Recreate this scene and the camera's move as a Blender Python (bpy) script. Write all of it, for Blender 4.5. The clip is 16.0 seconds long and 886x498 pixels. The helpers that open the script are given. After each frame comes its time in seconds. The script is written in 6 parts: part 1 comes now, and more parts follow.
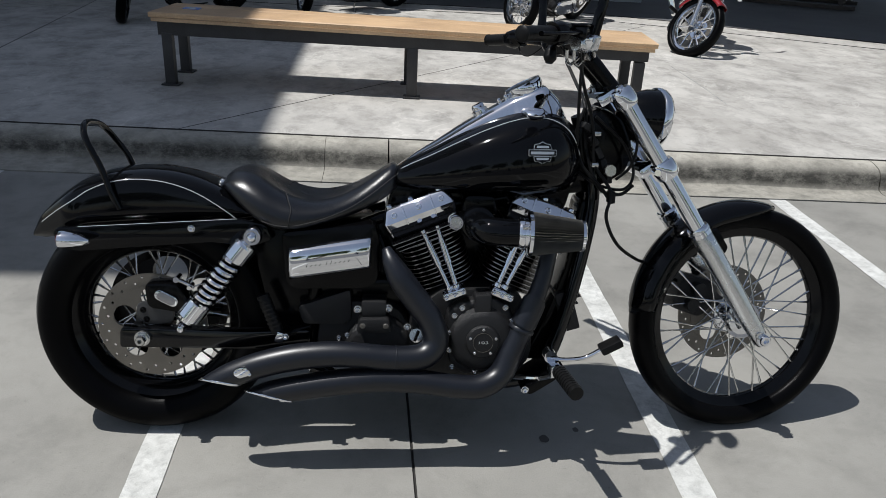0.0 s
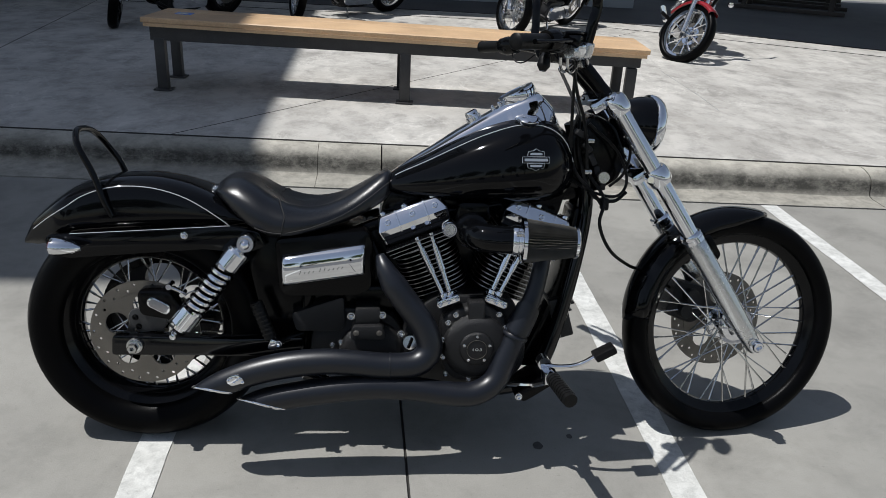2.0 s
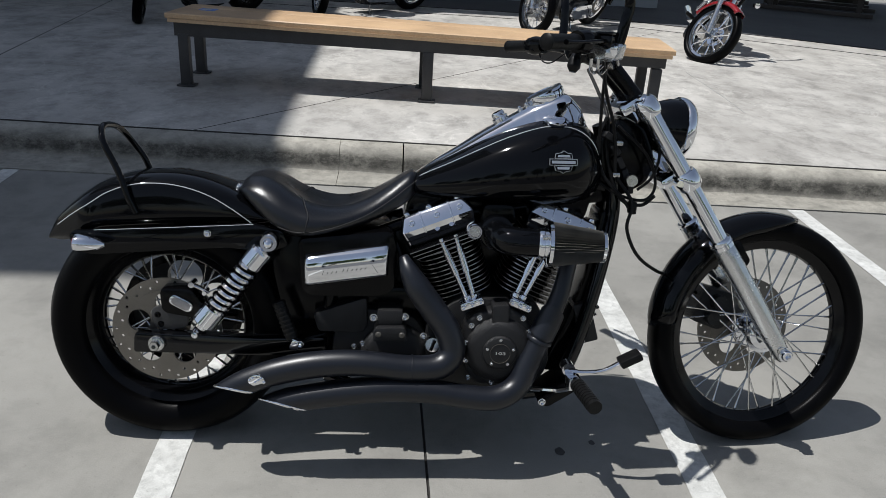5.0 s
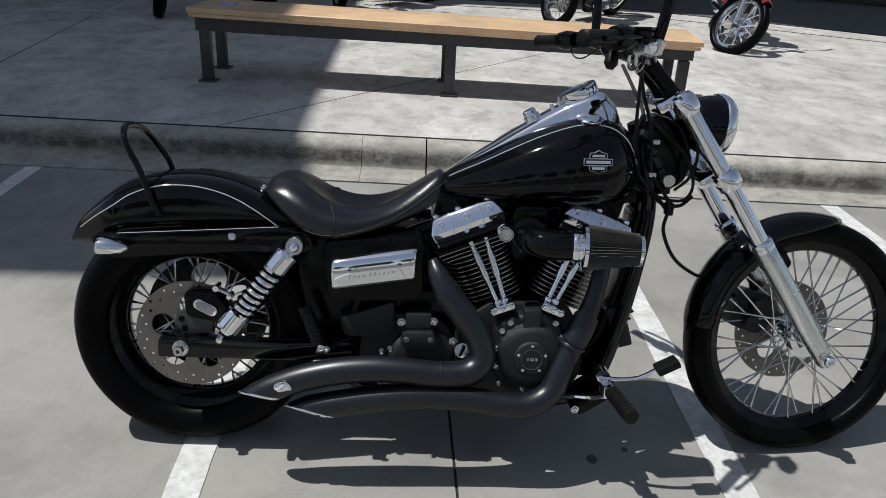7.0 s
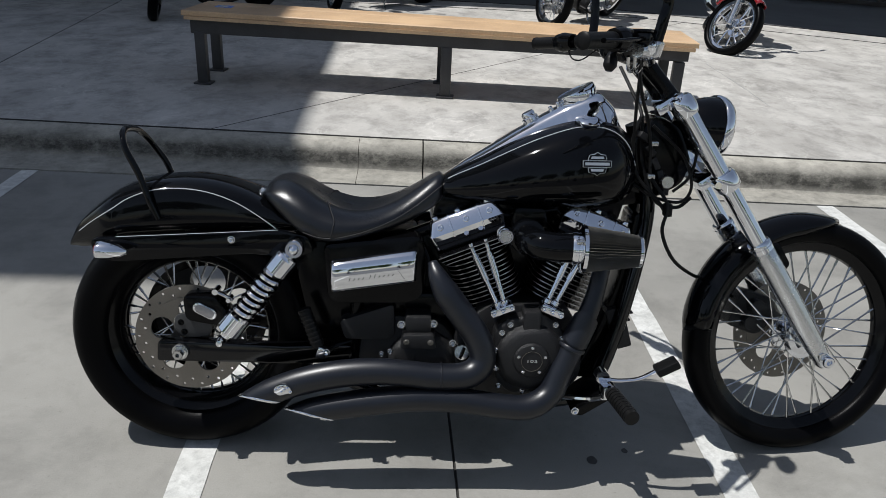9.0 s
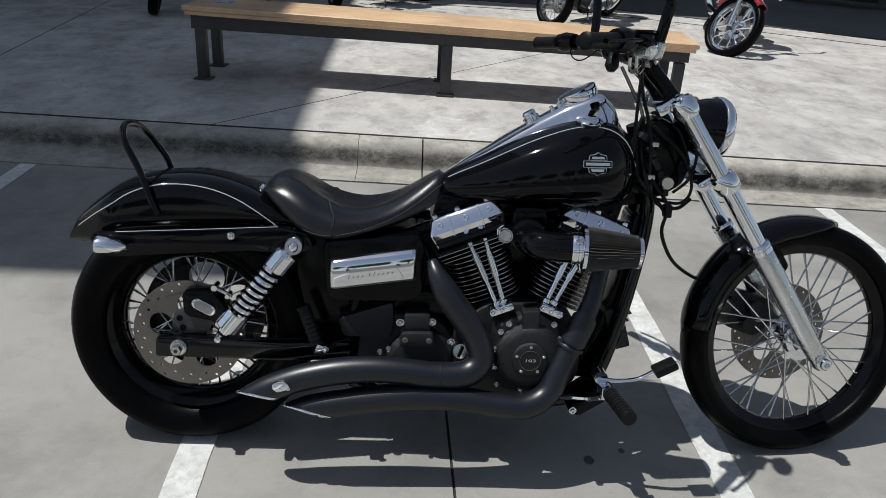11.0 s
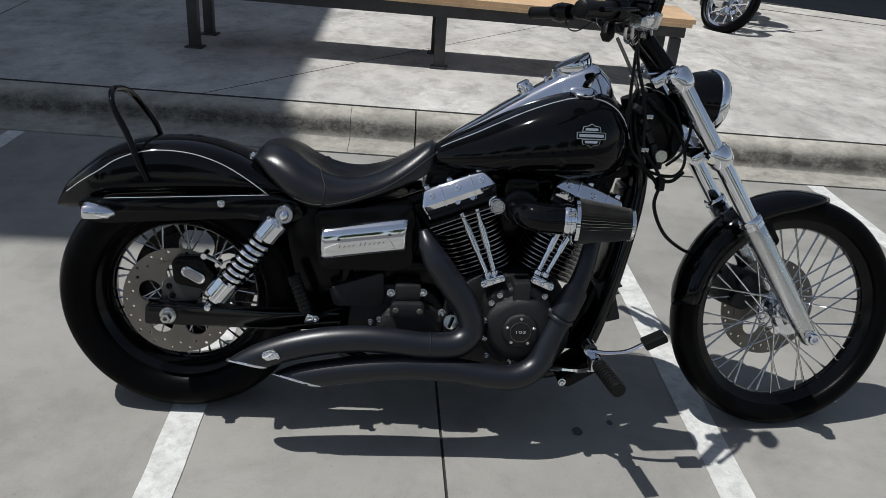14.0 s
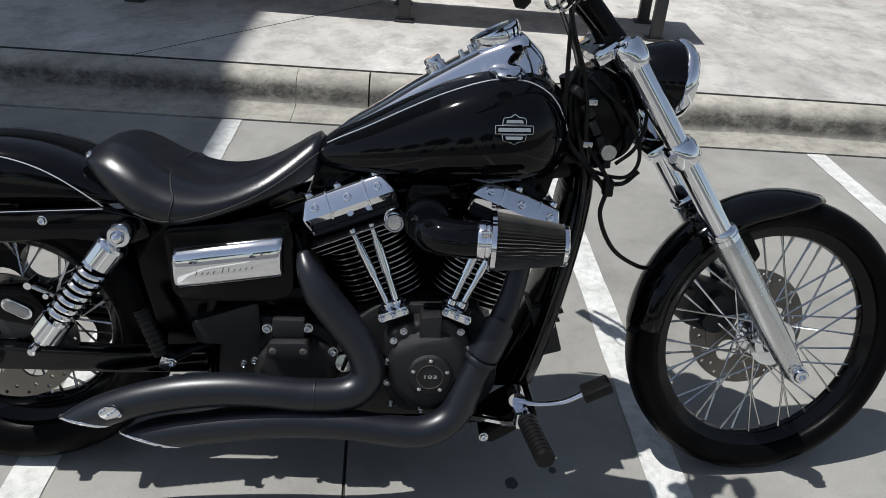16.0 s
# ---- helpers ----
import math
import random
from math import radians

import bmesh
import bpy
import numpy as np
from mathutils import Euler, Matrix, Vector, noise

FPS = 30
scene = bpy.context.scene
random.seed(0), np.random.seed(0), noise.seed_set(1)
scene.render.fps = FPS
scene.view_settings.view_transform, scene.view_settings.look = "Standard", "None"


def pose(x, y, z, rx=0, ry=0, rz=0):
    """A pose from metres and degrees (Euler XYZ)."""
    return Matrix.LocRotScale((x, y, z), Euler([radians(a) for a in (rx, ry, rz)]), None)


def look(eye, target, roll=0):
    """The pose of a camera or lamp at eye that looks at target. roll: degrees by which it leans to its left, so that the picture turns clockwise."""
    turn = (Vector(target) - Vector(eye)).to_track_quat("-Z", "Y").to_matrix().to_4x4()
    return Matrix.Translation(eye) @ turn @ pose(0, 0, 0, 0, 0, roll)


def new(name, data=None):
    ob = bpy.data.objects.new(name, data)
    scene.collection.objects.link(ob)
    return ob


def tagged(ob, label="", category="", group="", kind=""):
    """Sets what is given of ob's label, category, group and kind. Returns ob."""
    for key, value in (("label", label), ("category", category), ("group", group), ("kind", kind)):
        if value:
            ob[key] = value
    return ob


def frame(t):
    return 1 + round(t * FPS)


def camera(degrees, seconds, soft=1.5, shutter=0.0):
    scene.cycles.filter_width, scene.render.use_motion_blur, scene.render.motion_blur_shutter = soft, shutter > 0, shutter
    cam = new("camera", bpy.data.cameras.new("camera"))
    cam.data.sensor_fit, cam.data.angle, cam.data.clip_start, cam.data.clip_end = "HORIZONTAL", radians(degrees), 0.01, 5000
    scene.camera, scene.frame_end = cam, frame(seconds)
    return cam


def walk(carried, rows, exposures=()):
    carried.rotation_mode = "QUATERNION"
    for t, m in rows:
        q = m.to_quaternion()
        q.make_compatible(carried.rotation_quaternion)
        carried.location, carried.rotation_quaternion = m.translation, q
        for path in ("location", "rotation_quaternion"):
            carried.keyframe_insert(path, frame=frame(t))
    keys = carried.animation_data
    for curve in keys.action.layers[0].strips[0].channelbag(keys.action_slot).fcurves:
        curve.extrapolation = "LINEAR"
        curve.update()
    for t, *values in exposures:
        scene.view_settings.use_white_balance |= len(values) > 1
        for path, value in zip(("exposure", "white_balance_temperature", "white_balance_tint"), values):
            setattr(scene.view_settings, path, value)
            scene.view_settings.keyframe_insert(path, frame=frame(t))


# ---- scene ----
cam = camera(60.0, 16.0, soft=0.85)
PATH = [
    (0, (0.648, -1.94, 1.412), (0.809, -0.116, 0.608), 3.0),
    (0.5, (0.639, -1.95, 1.408), (0.805, -0.124, 0.61), 2.4),
    (1, (0.645, -1.936, 1.412), (0.826, -0.123, 0.588), 4.2),
    (1.5, (0.644, -1.936, 1.417), (0.819, -0.114, 0.612), 3.8),
    (2, (0.645, -1.936, 1.417), (0.825, -0.109, 0.625), 3.2),
    (2.5, (0.64, -1.941, 1.42), (0.807, -0.111, 0.631), 3.4),
    (3, (0.642, -1.944, 1.42), (0.804, -0.113, 0.633), 3.5),
    (3.5, (0.638, -1.942, 1.419), (0.794, -0.112, 0.628), 3.3),
    (4, (0.636, -1.942, 1.417), (0.795, -0.112, 0.626), 4.0),
    (6.5, (0.609, -1.843, 1.415), (0.705, -0.021, 0.597), 2.6),
    (7, (0.603, -1.842, 1.416), (0.69, -0.02, 0.595), 2.9),
    (7.5, (0.595, -1.846, 1.421), (0.674, -0.014, 0.623), 2.6),
    (8, (0.592, -1.839, 1.42), (0.674, -0.009, 0.617), 2.8),
    (8.5, (0.588, -1.842, 1.422), (0.663, -0.01, 0.624), 2.5),
    (9, (0.591, -1.842, 1.418), (0.691, -0.019, 0.601), 2.8),
    (11.5, (0.583, -1.842, 1.42), (0.683, -0.023, 0.596), 3.8),
    (12, (0.58, -1.841, 1.421), (0.673, -0.029, 0.58), 4.2),
    (12.5, (0.587, -1.839, 1.42), (0.691, -0.024, 0.586), 3.2),
    (13, (0.584, -1.84, 1.414), (0.689, -0.033, 0.562), 3.3),
    (13.5, (0.579, -1.838, 1.41), (0.677, -0.04, 0.541), 3.0),
    (14, (0.589, -1.84, 1.405), (0.718, -0.048, 0.527), 4.5),
    (14.5, (0.597, -1.828, 1.408), (0.731, -0.033, 0.536), 3.5),
    (15, (0.691, -1.712, 1.384), (0.823, 0.065, 0.476), 2.3),
    (15.3, (0.775, -1.615, 1.394), (0.893, 0.162, 0.483), 3.0),
    (15.5, (0.821, -1.573, 1.394), (0.9, 0.197, 0.465), 2.5),
    (15.8, (0.848, -1.482, 1.388), (0.935, 0.258, 0.406), 2.6),
    (16, (0.846, -1.401, 1.372), (0.969, 0.328, 0.375), 4.0),
]
walk(cam, [(t, look(eye, target, roll)) for t, eye, target, roll in PATH], exposures=[(0, -0.03), (13.0, -0.03), (14.0, -0.12), (15.0, -0.2), (15.5, 0.02), (16.0, 0.10)])

# ---- world and sun ----
TO_SUN = Vector((-0.404, -0.008, 0.914))
world = bpy.data.worlds.new("world")
scene.world = world
world.use_nodes = True
wn = world.node_tree
sky = wn.nodes.new("ShaderNodeTexSky")
sky.sky_type, sky.sun_disc = "NISHITA", False
sky.sun_elevation, sky.sun_rotation = radians(66), radians(-95)
sky.dust_density, sky.air_density, sky.ozone_density = 0.45, 1.0, 1.6
soften = wn.nodes.new("ShaderNodeHueSaturation")
soften.inputs["Saturation"].default_value = 0.70
wn.links.new(sky.outputs[0], soften.inputs["Color"])
wn.links.new(soften.outputs[0], wn.nodes["Background"].inputs[0])
wn.nodes["Background"].inputs[1].default_value = 0.091
sun_data = bpy.data.lights.new("sun", "SUN")
sun_data.energy, sun_data.angle, sun_data.color = 4.85, radians(0.53), (1.0, 0.994, 0.982)
sun = new("sun", sun_data)
sun.matrix_world = look(TO_SUN * 30, (0, 0, 0))


# ---- materials ----
def material(name, color, rough=0.5, metal=0.0, vary=0.15, scale=8.0, bump=0.0, fine=120.0, coat=0.0, rough_vary=0.1, tint=None, each=0.0, gloss_level=0.5):
    """A surface with two scales of colour change, uneven gloss and fine relief."""
    m = bpy.data.materials.new(name)
    m.use_nodes = True
    t = m.node_tree
    b = t.nodes["Principled BSDF"]
    b.inputs["Metallic"].default_value = metal
    b.inputs["Specular IOR Level"].default_value = gloss_level
    if coat:
        b.inputs["Coat Weight"].default_value = coat
        b.inputs["Coat Roughness"].default_value = 0.03
    pos = t.nodes.new("ShaderNodeTexCoord")
    big, small = t.nodes.new("ShaderNodeTexNoise"), t.nodes.new("ShaderNodeTexNoise")
    for n, sc, d in ((big, scale, 6), (small, fine, 3)):
        n.inputs["Scale"].default_value, n.inputs["Detail"].default_value = sc, d
        t.links.new(pos.outputs["Object"], n.inputs["Vector"])
    both = t.nodes.new("ShaderNodeMix")
    both.inputs[0].default_value = 0.35
    t.links.new(big.outputs[0], both.inputs[2])
    t.links.new(small.outputs[0], both.inputs[3])
    ramp = t.nodes.new("ShaderNodeValToRGB")
    lo = [c * (1 - vary) for c in color]
    hi = [min(1, c * (1 + vary)) for c in (tint or color)]
    ramp.color_ramp.elements[0].position, ramp.color_ramp.elements[1].position = 0.35, 0.65
    ramp.color_ramp.elements[0].color, ramp.color_ramp.elements[1].color = (*lo, 1), (*hi, 1)
    t.links.new(both.outputs[0], ramp.inputs[0])
    colour = ramp.outputs[0]
    if each:
        info, hsv, span = t.nodes.new("ShaderNodeObjectInfo"), t.nodes.new("ShaderNodeHueSaturation"), t.nodes.new("ShaderNodeMapRange")
        span.inputs[3].default_value, span.inputs[4].default_value = 1 - each, 1 + each
        t.links.new(info.outputs["Random"], span.inputs[0])
        t.links.new(span.outputs[0], hsv.inputs["Value"])
        t.links.new(colour, hsv.inputs["Color"])
        colour = hsv.outputs[0]
    t.links.new(colour, b.inputs["Base Color"])
    gloss = t.nodes.new("ShaderNodeMapRange")
    gloss.inputs[3].default_value, gloss.inputs[4].default_value = max(0.01, rough * (1 - rough_vary)), min(1, rough * (1 + rough_vary))
    t.links.new(both.outputs[0], gloss.inputs[0])
    t.links.new(gloss.outputs[0], b.inputs["Roughness"])
    if bump:
        bn = t.nodes.new("ShaderNodeBump")
        bn.inputs["Strength"].default_value, bn.inputs["Distance"].default_value = bump, 0.004
        t.links.new(small.outputs[0], bn.inputs["Height"])
        t.links.new(bn.outputs[0], b.inputs["Normal"])
    return m


def concrete(name, color, dark, stain=0.5, grain=260.0, patch=0.9, stretch=(1, 1, 1), bump=0.35, marks=0.0):
    """Cast concrete: wide clouds, blotchy stains, dark specks and sandy grain."""
    m = bpy.data.materials.new(name)
    m.use_nodes = True
    t = m.node_tree
    b = t.nodes["Principled BSDF"]
    pos, mapping = t.nodes.new("ShaderNodeTexCoord"), t.nodes.new("ShaderNodeMapping")
    mapping.inputs["Scale"].default_value = stretch
    t.links.new(pos.outputs["Object"], mapping.inputs[0])

    def noise_at(scale, detail, rough=0.6, warp=0.0):
        n = t.nodes.new("ShaderNodeTexNoise")
        n.inputs["Scale"].default_value, n.inputs["Detail"].default_value, n.inputs["Roughness"].default_value, n.inputs["Distortion"].default_value = scale, detail, rough, warp
        t.links.new(mapping.outputs[0], n.inputs["Vector"])
        return n.outputs[0]

    def ramped(value, a, z, ca, cz):
        r = t.nodes.new("ShaderNodeValToRGB")
        r.color_ramp.elements[0].position, r.color_ramp.elements[1].position = a, z
        r.color_ramp.elements[0].color, r.color_ramp.elements[1].color = (*ca, 1), (*cz, 1)
        t.links.new(value, r.inputs[0])
        return r.outputs[0]

    def multiply(a, c, f=1.0):
        x = t.nodes.new("ShaderNodeMix")
        x.data_type, x.blend_type = "RGBA", "MULTIPLY"
        x.inputs[0].default_value = f
        t.links.new(a, x.inputs[6])
        t.links.new(c, x.inputs[7])
        return x.outputs[2]

    base = ramped(noise_at(patch, 8, 0.66, 0.2), 0.36, 0.66, dark, color)
    blots = ramped(noise_at(patch * 3.1, 9, 0.72, 0.25), 0.32, 0.54, (1 - 0.45 * stain,) * 3, (1, 1, 1))
    specks = ramped(noise_at(grain * 0.3, 3, 0.6), 0.26, 0.36, (0.55, 0.54, 0.52), (1, 1, 1))
    sand = ramped(noise_at(grain, 2, 0.7), 0.2, 0.8, (0.86, 0.86, 0.86), (1.0, 1.0, 1.0))
    colour = multiply(multiply(multiply(base, blots), specks, 0.5), sand)
    if marks:
        off, size, tide = t.nodes.new("ShaderNodeMath"), t.nodes.new("ShaderNodeMath"), t.nodes.new("ShaderNodeMix")
        off.operation, size.operation = "SUBTRACT", "ABSOLUTE"
        off.inputs[1].default_value = 0.5
        t.links.new(noise_at(patch * 1.7, 7, 0.62, 0.5), off.inputs[0])
        t.links.new(off.outputs[0], size.inputs[0])
        tide.data_type, tide.blend_type = "RGBA", "ADD"
        tide.inputs[0].default_value = 1.0
        rim = ramped(size.outputs[0], 0.0, 0.022, (marks, marks * 0.98, marks * 0.92), (0, 0, 0))
        t.links.new(colour, tide.inputs[6])
        t.links.new(multiply(rim, ramped(noise_at(patch * 0.9, 3, 0.6), 0.46, 0.60, (0, 0, 0), (1, 1, 1))), tide.inputs[7])
        colour = tide.outputs[2]
    t.links.new(colour, b.inputs["Base Color"])
    b.inputs["Roughness"].default_value = 0.85
    bn = t.nodes.new("ShaderNodeBump")
    bn.inputs["Strength"].default_value, bn.inputs["Distance"].default_value = bump, 0.003
    t.links.new(noise_at(grain * 0.6, 4, 0.7), bn.inputs["Height"])
    t.links.new(bn.outputs[0], b.inputs["Normal"])
    return m


LOT = concrete("lot_concrete", (0.302, 0.293, 0.266), (0.230, 0.223, 0.203), stain=0.55, patch=0.9)
SLAB = concrete("slab_concrete", (0.535, 0.515, 0.478), (0.360, 0.344, 0.316), stain=0.85, patch=1.5, stretch=(1.2, 0.85, 1), marks=0.10)
KERB = concrete("kerb_concrete", (0.46, 0.435, 0.375), (0.30, 0.285, 0.245), stain=0.8, patch=4.5, grain=170)
APRON = concrete("apron_concrete", (0.43, 0.42, 0.385), (0.33, 0.32, 0.29), stain=0.4, patch=1.6)
JOINT = material("joint_dirt", (0.03, 0.028, 0.025), 0.95, bump=0.5)
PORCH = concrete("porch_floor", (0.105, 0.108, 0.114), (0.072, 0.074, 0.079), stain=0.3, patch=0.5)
PAINT = concrete("line_paint", (0.67, 0.67, 0.64), (0.50, 0.50, 0.475), stain=0.7, patch=9.0)
ASPHALT = material("asphalt", (0.085, 0.086, 0.090), 0.85, vary=0.25, scale=1.5, bump=0.4, fine=90)
OIL = material("oil_stain", (0.035, 0.033, 0.03), 0.5, vary=0.4, scale=40)
WALL = material("wall_render", (0.30, 0.32, 0.34), 0.8, vary=0.12, scale=1.2, bump=0.3)
ROOFING = material("roof_sheet", (0.25, 0.26, 0.27), 0.6, vary=0.1, scale=1)
WOOD = material("bench_boards", (0.50, 0.33, 0.19), 0.5, vary=0.14, scale=3, bump=0.15, fine=90, tint=(0.56, 0.38, 0.22), each=0.06)
BENCH_STEEL = material("bench_steel", (0.030, 0.029, 0.030), 0.5, vary=0.25, scale=9, bump=0.1)
BLACK = material("gloss_black_paint", (0.0020, 0.0022, 0.0028), 0.05, vary=0.1, gloss_level=0.23, scale=3, fine=400)
GLOSS = material("frame_gloss", (0.0020, 0.0021, 0.0026), 0.09, vary=0.15, gloss_level=0.42)
FRAME = material("frame_black", (0.0018, 0.0018, 0.0021), 0.16, vary=0.2, gloss_level=0.16)
SATIN = material("ceramic_black", (0.0056, 0.0068, 0.0105), 0.36, metal=0.0, vary=0.12, scale=14, bump=0.04, fine=600, gloss_level=0.50)
CRINKLE = material("crinkle_black", (0.0090, 0.0090, 0.0098), 0.44, vary=0.25, scale=20, bump=0.45, fine=700, gloss_level=0.38)
CHROME = material("chrome", (0.80, 0.815, 0.845), 0.04, metal=1.0, vary=0.04, scale=5, rough_vary=0.5)
STEEL = material("bare_steel", (0.58, 0.58, 0.57), 0.22, metal=1.0, vary=0.1, scale=20)
ALLOY = material("satin_alloy", (0.62, 0.63, 0.64), 0.26, metal=1.0, vary=0.07, scale=9, rough_vary=0.3)
PRIMER = material("cast_grey", (0.055, 0.055, 0.056), 0.5, metal=0.5, vary=0.2, scale=18, fine=300)
DISC = material("brake_disc_steel", (0.20, 0.185, 0.165), 0.40, metal=0.9, vary=0.15, scale=12, fine=300)
TYRE = material("tyre_rubber", (0.0020, 0.0020, 0.0023), 0.34, vary=0.25, scale=10, bump=0.12, fine=300, gloss_level=0.06)
RUBBER = material("soft_rubber", (0.0040, 0.0040, 0.0042), 0.45, vary=0.2, bump=0.15, gloss_level=0.2)
LEATHER = material("seat_leather", (0.0034, 0.0039, 0.0056), 0.29, vary=0.2, scale=12, bump=0.10, fine=420, rough_vary=0.3, gloss_level=0.56)
THREAD = material("seat_thread", (0.010, 0.010, 0.011), 0.6, vary=0.2)
PLEAT = material("filter_gauze", (0.090, 0.084, 0.073), 0.70, vary=0.3, scale=25, bump=0.4, fine=900)
FIN_EDGE = material("machined_fin", (0.34, 0.34, 0.36), 0.28, metal=0.95, vary=0.15)
SILVER = material("badge_silver", (0.62, 0.63, 0.64), 0.3, metal=0.8, vary=0.05)
# Tank pin stripe; also paints the highlight lines on the rear fender.
STRIPE_GLINT = material("pin_stripe", (0.55, 0.56, 0.58), 0.25, metal=0.3, vary=0.05, coat=1.0)
RED = material("red_paint", (0.22, 0.010, 0.014), 0.1, vary=0.1, coat=1.0)
AMBER = material("amber_lens", (0.55, 0.12, 0.01), 0.15, vary=0.1)
BLUE = material("card_blue", (0.10, 0.22, 0.55), 0.4, vary=0.3, scale=60)
LEAF = material("leaves", (0.055, 0.10, 0.022), 0.6, vary=0.5, scale=0.8, each=0.2)
BARK = material("bark", (0.10, 0.075, 0.055), 0.9, vary=0.3, bump=0.5)
DARKWOOD = material("stained_timber", (0.045, 0.035, 0.03), 0.6, vary=0.25)
GLASS = bpy.data.materials.new("clear_glass")
GLASS.use_nodes = True
gb = GLASS.node_tree.nodes["Principled BSDF"]
gb.inputs["Transmission Weight"].default_value, gb.inputs["Roughness"].default_value, gb.inputs["IOR"].default_value = 1.0, 0.02, 1.45


def grime_belt(m, low, high, soft):
    """A belt of black tyre rub with ragged edges between two heights."""
    t = m.node_tree
    b = t.nodes["Principled BSDF"]
    old = b.inputs["Base Color"].links[0].from_socket
    pos, split, n = t.nodes.new("ShaderNodeTexCoord"), t.nodes.new("ShaderNodeSeparateXYZ"), t.nodes.new("ShaderNodeTexNoise")
    stretch = t.nodes.new("ShaderNodeMapping")
    stretch.inputs["Scale"].default_value = (1.0, 1.6, 1.6)
    n.inputs["Scale"].default_value, n.inputs["Detail"].default_value, n.inputs["Roughness"].default_value = 9.0, 12, 0.84
    t.links.new(pos.outputs["Object"], split.inputs[0])
    t.links.new(pos.outputs["Object"], stretch.inputs[0])
    t.links.new(stretch.outputs[0], n.inputs["Vector"])
    belt = None
    for a, z in ((low - soft, low + soft), (high + soft, high - soft)):
        r = t.nodes.new("ShaderNodeMapRange")
        r.inputs[1].default_value, r.inputs[2].default_value = a, z
        t.links.new(split.outputs[2], r.inputs[0])
        if belt is None:
            belt = r.outputs[0]
        else:
            x = t.nodes.new("ShaderNodeMath")
            x.operation = "MULTIPLY"
            t.links.new(belt, x.inputs[0])
            t.links.new(r.outputs[0], x.inputs[1])
            belt = x.outputs[0]
    rag = t.nodes.new("ShaderNodeMapRange")
    rag.inputs[1].default_value, rag.inputs[2].default_value, rag.inputs[3].default_value, rag.inputs[4].default_value = 0.34, 0.56, 0.30, 1.0
    t.links.new(n.outputs[0], rag.inputs[0])
    x = t.nodes.new("ShaderNodeMath")
    x.operation = "MULTIPLY"
    t.links.new(belt, x.inputs[0])
    t.links.new(rag.outputs[0], x.inputs[1])
    mix = t.nodes.new("ShaderNodeMix")
    mix.data_type = "RGBA"
    mix.inputs[7].default_value = (0.05, 0.047, 0.04, 1)
    t.links.new(x.outputs[0], mix.inputs[0])
    t.links.new(old, mix.inputs[6])
    t.links.new(mix.outputs[2], b.inputs["Base Color"])
grime_belt(KERB, 0.018, 0.120, 0.026)


# ---- mesh helpers ----
def finish(name, bm, mat, smooth=40):
    bmesh.ops.recalc_face_normals(bm, faces=bm.faces)
    me = bpy.data.meshes.new(name)
    bm.to_mesh(me)
    bm.free()
    me.materials.append(mat)
    me.polygons.foreach_set("use_smooth", [True] * len(me.polygons))
    me.set_sharp_from_angle(angle=radians(smooth))
    return me


def part(name, bm, mat, parent=None, label="", smooth=40, at=None):
    ob = new(name, finish(name, bm, mat, smooth))
    ob.parent = parent
    if at is not None:
        ob.matrix_basis = at
    return tagged(ob, label)


def thing(name, label, category, group="", at=None):
    ob = new(name)
    ob.empty_display_size = 0.1
    if at is not None:
        ob.matrix_basis = at
    return tagged(ob, label, category, group)


def spline(points, n=6):
    """A smooth line through the points."""
    p = [Vector(q) for q in points]
    p = [2 * p[0] - p[1], *p, 2 * p[-1] - p[-2]]
    out = []
    for a, b, c, d in zip(p, p[1:], p[2:], p[3:]):
        for k in range(n):
            s = k / n
            out.append(0.5 * (2 * b + (c - a) * s + (2 * a - 5 * b + 4 * c - d) * s * s + (3 * b - a - 3 * c + d) * s ** 3))
    return out + [p[-2]]


def rings(bm, loops, closed=True, cap=True, wrap=False):
    """Skin a row of loops of points."""
    made = [[bm.verts.new(q) for q in loop] for loop in loops]
    n = len(made[0])
    pairs = list(zip(made, made[1:])) + ([(made[-1], made[0])] if wrap else [])
    for a, b in pairs:
        for k in range(n if closed else n - 1):
            bm.faces.new((a[k], a[(k + 1) % n], b[(k + 1) % n], b[k]))
    if cap and closed and not wrap:
        bm.faces.new(made[0])
        bm.faces.new(list(reversed(made[-1])))
    return bm


def tube(points, radius, seg=12, n=6, bm=None, flat=1.0, wrap=False):
    """A tube through the points; radius: a number, or one for each point."""
    bm = bm or bmesh.new()
    line = spline(points, n) if n > 1 else [Vector(q) for q in points]
    radii = [radius] * len(points) if not isinstance(radius, (list, tuple)) else radius
    along = np.interp(np.linspace(0, len(points) - 1, len(line)), range(len(points)), radii)
    loops, side = [], None
    for k, q in enumerate(line):
        d = (line[min(k + 1, len(line) - 1)] - line[max(k - 1, 0)]).normalized()
        side = (Vector((0, 1, 0)) if abs(d.y) < 0.9 else Vector((1, 0, 0))) if side is None else side
        side = (side - d * side.dot(d)).normalized()
        up = d.cross(side)
        r = along[k]
        loops.append([q + side * (r * math.cos(a)) + up * (r * flat * math.sin(a)) for a in (2 * math.pi * j / seg for j in range(seg))])
    return rings(bm, loops, wrap=wrap)


def rod(a, b, r, seg=12, bm=None):
    return tube([a, b], r, seg, 1, bm)


def turned(profile, seg=32, m=None, bm=None, loop=False):
    """Turn a profile of (radius, height) about z, then place it by m."""
    bm, m = bm or bmesh.new(), m or Matrix()
    loops = [[m @ Vector((r * math.cos(a), r * math.sin(a), h)) for a in (2 * math.pi * j / seg for j in range(seg))] for r, h in profile]
    return rings(bm, loops, cap=not loop, wrap=loop)


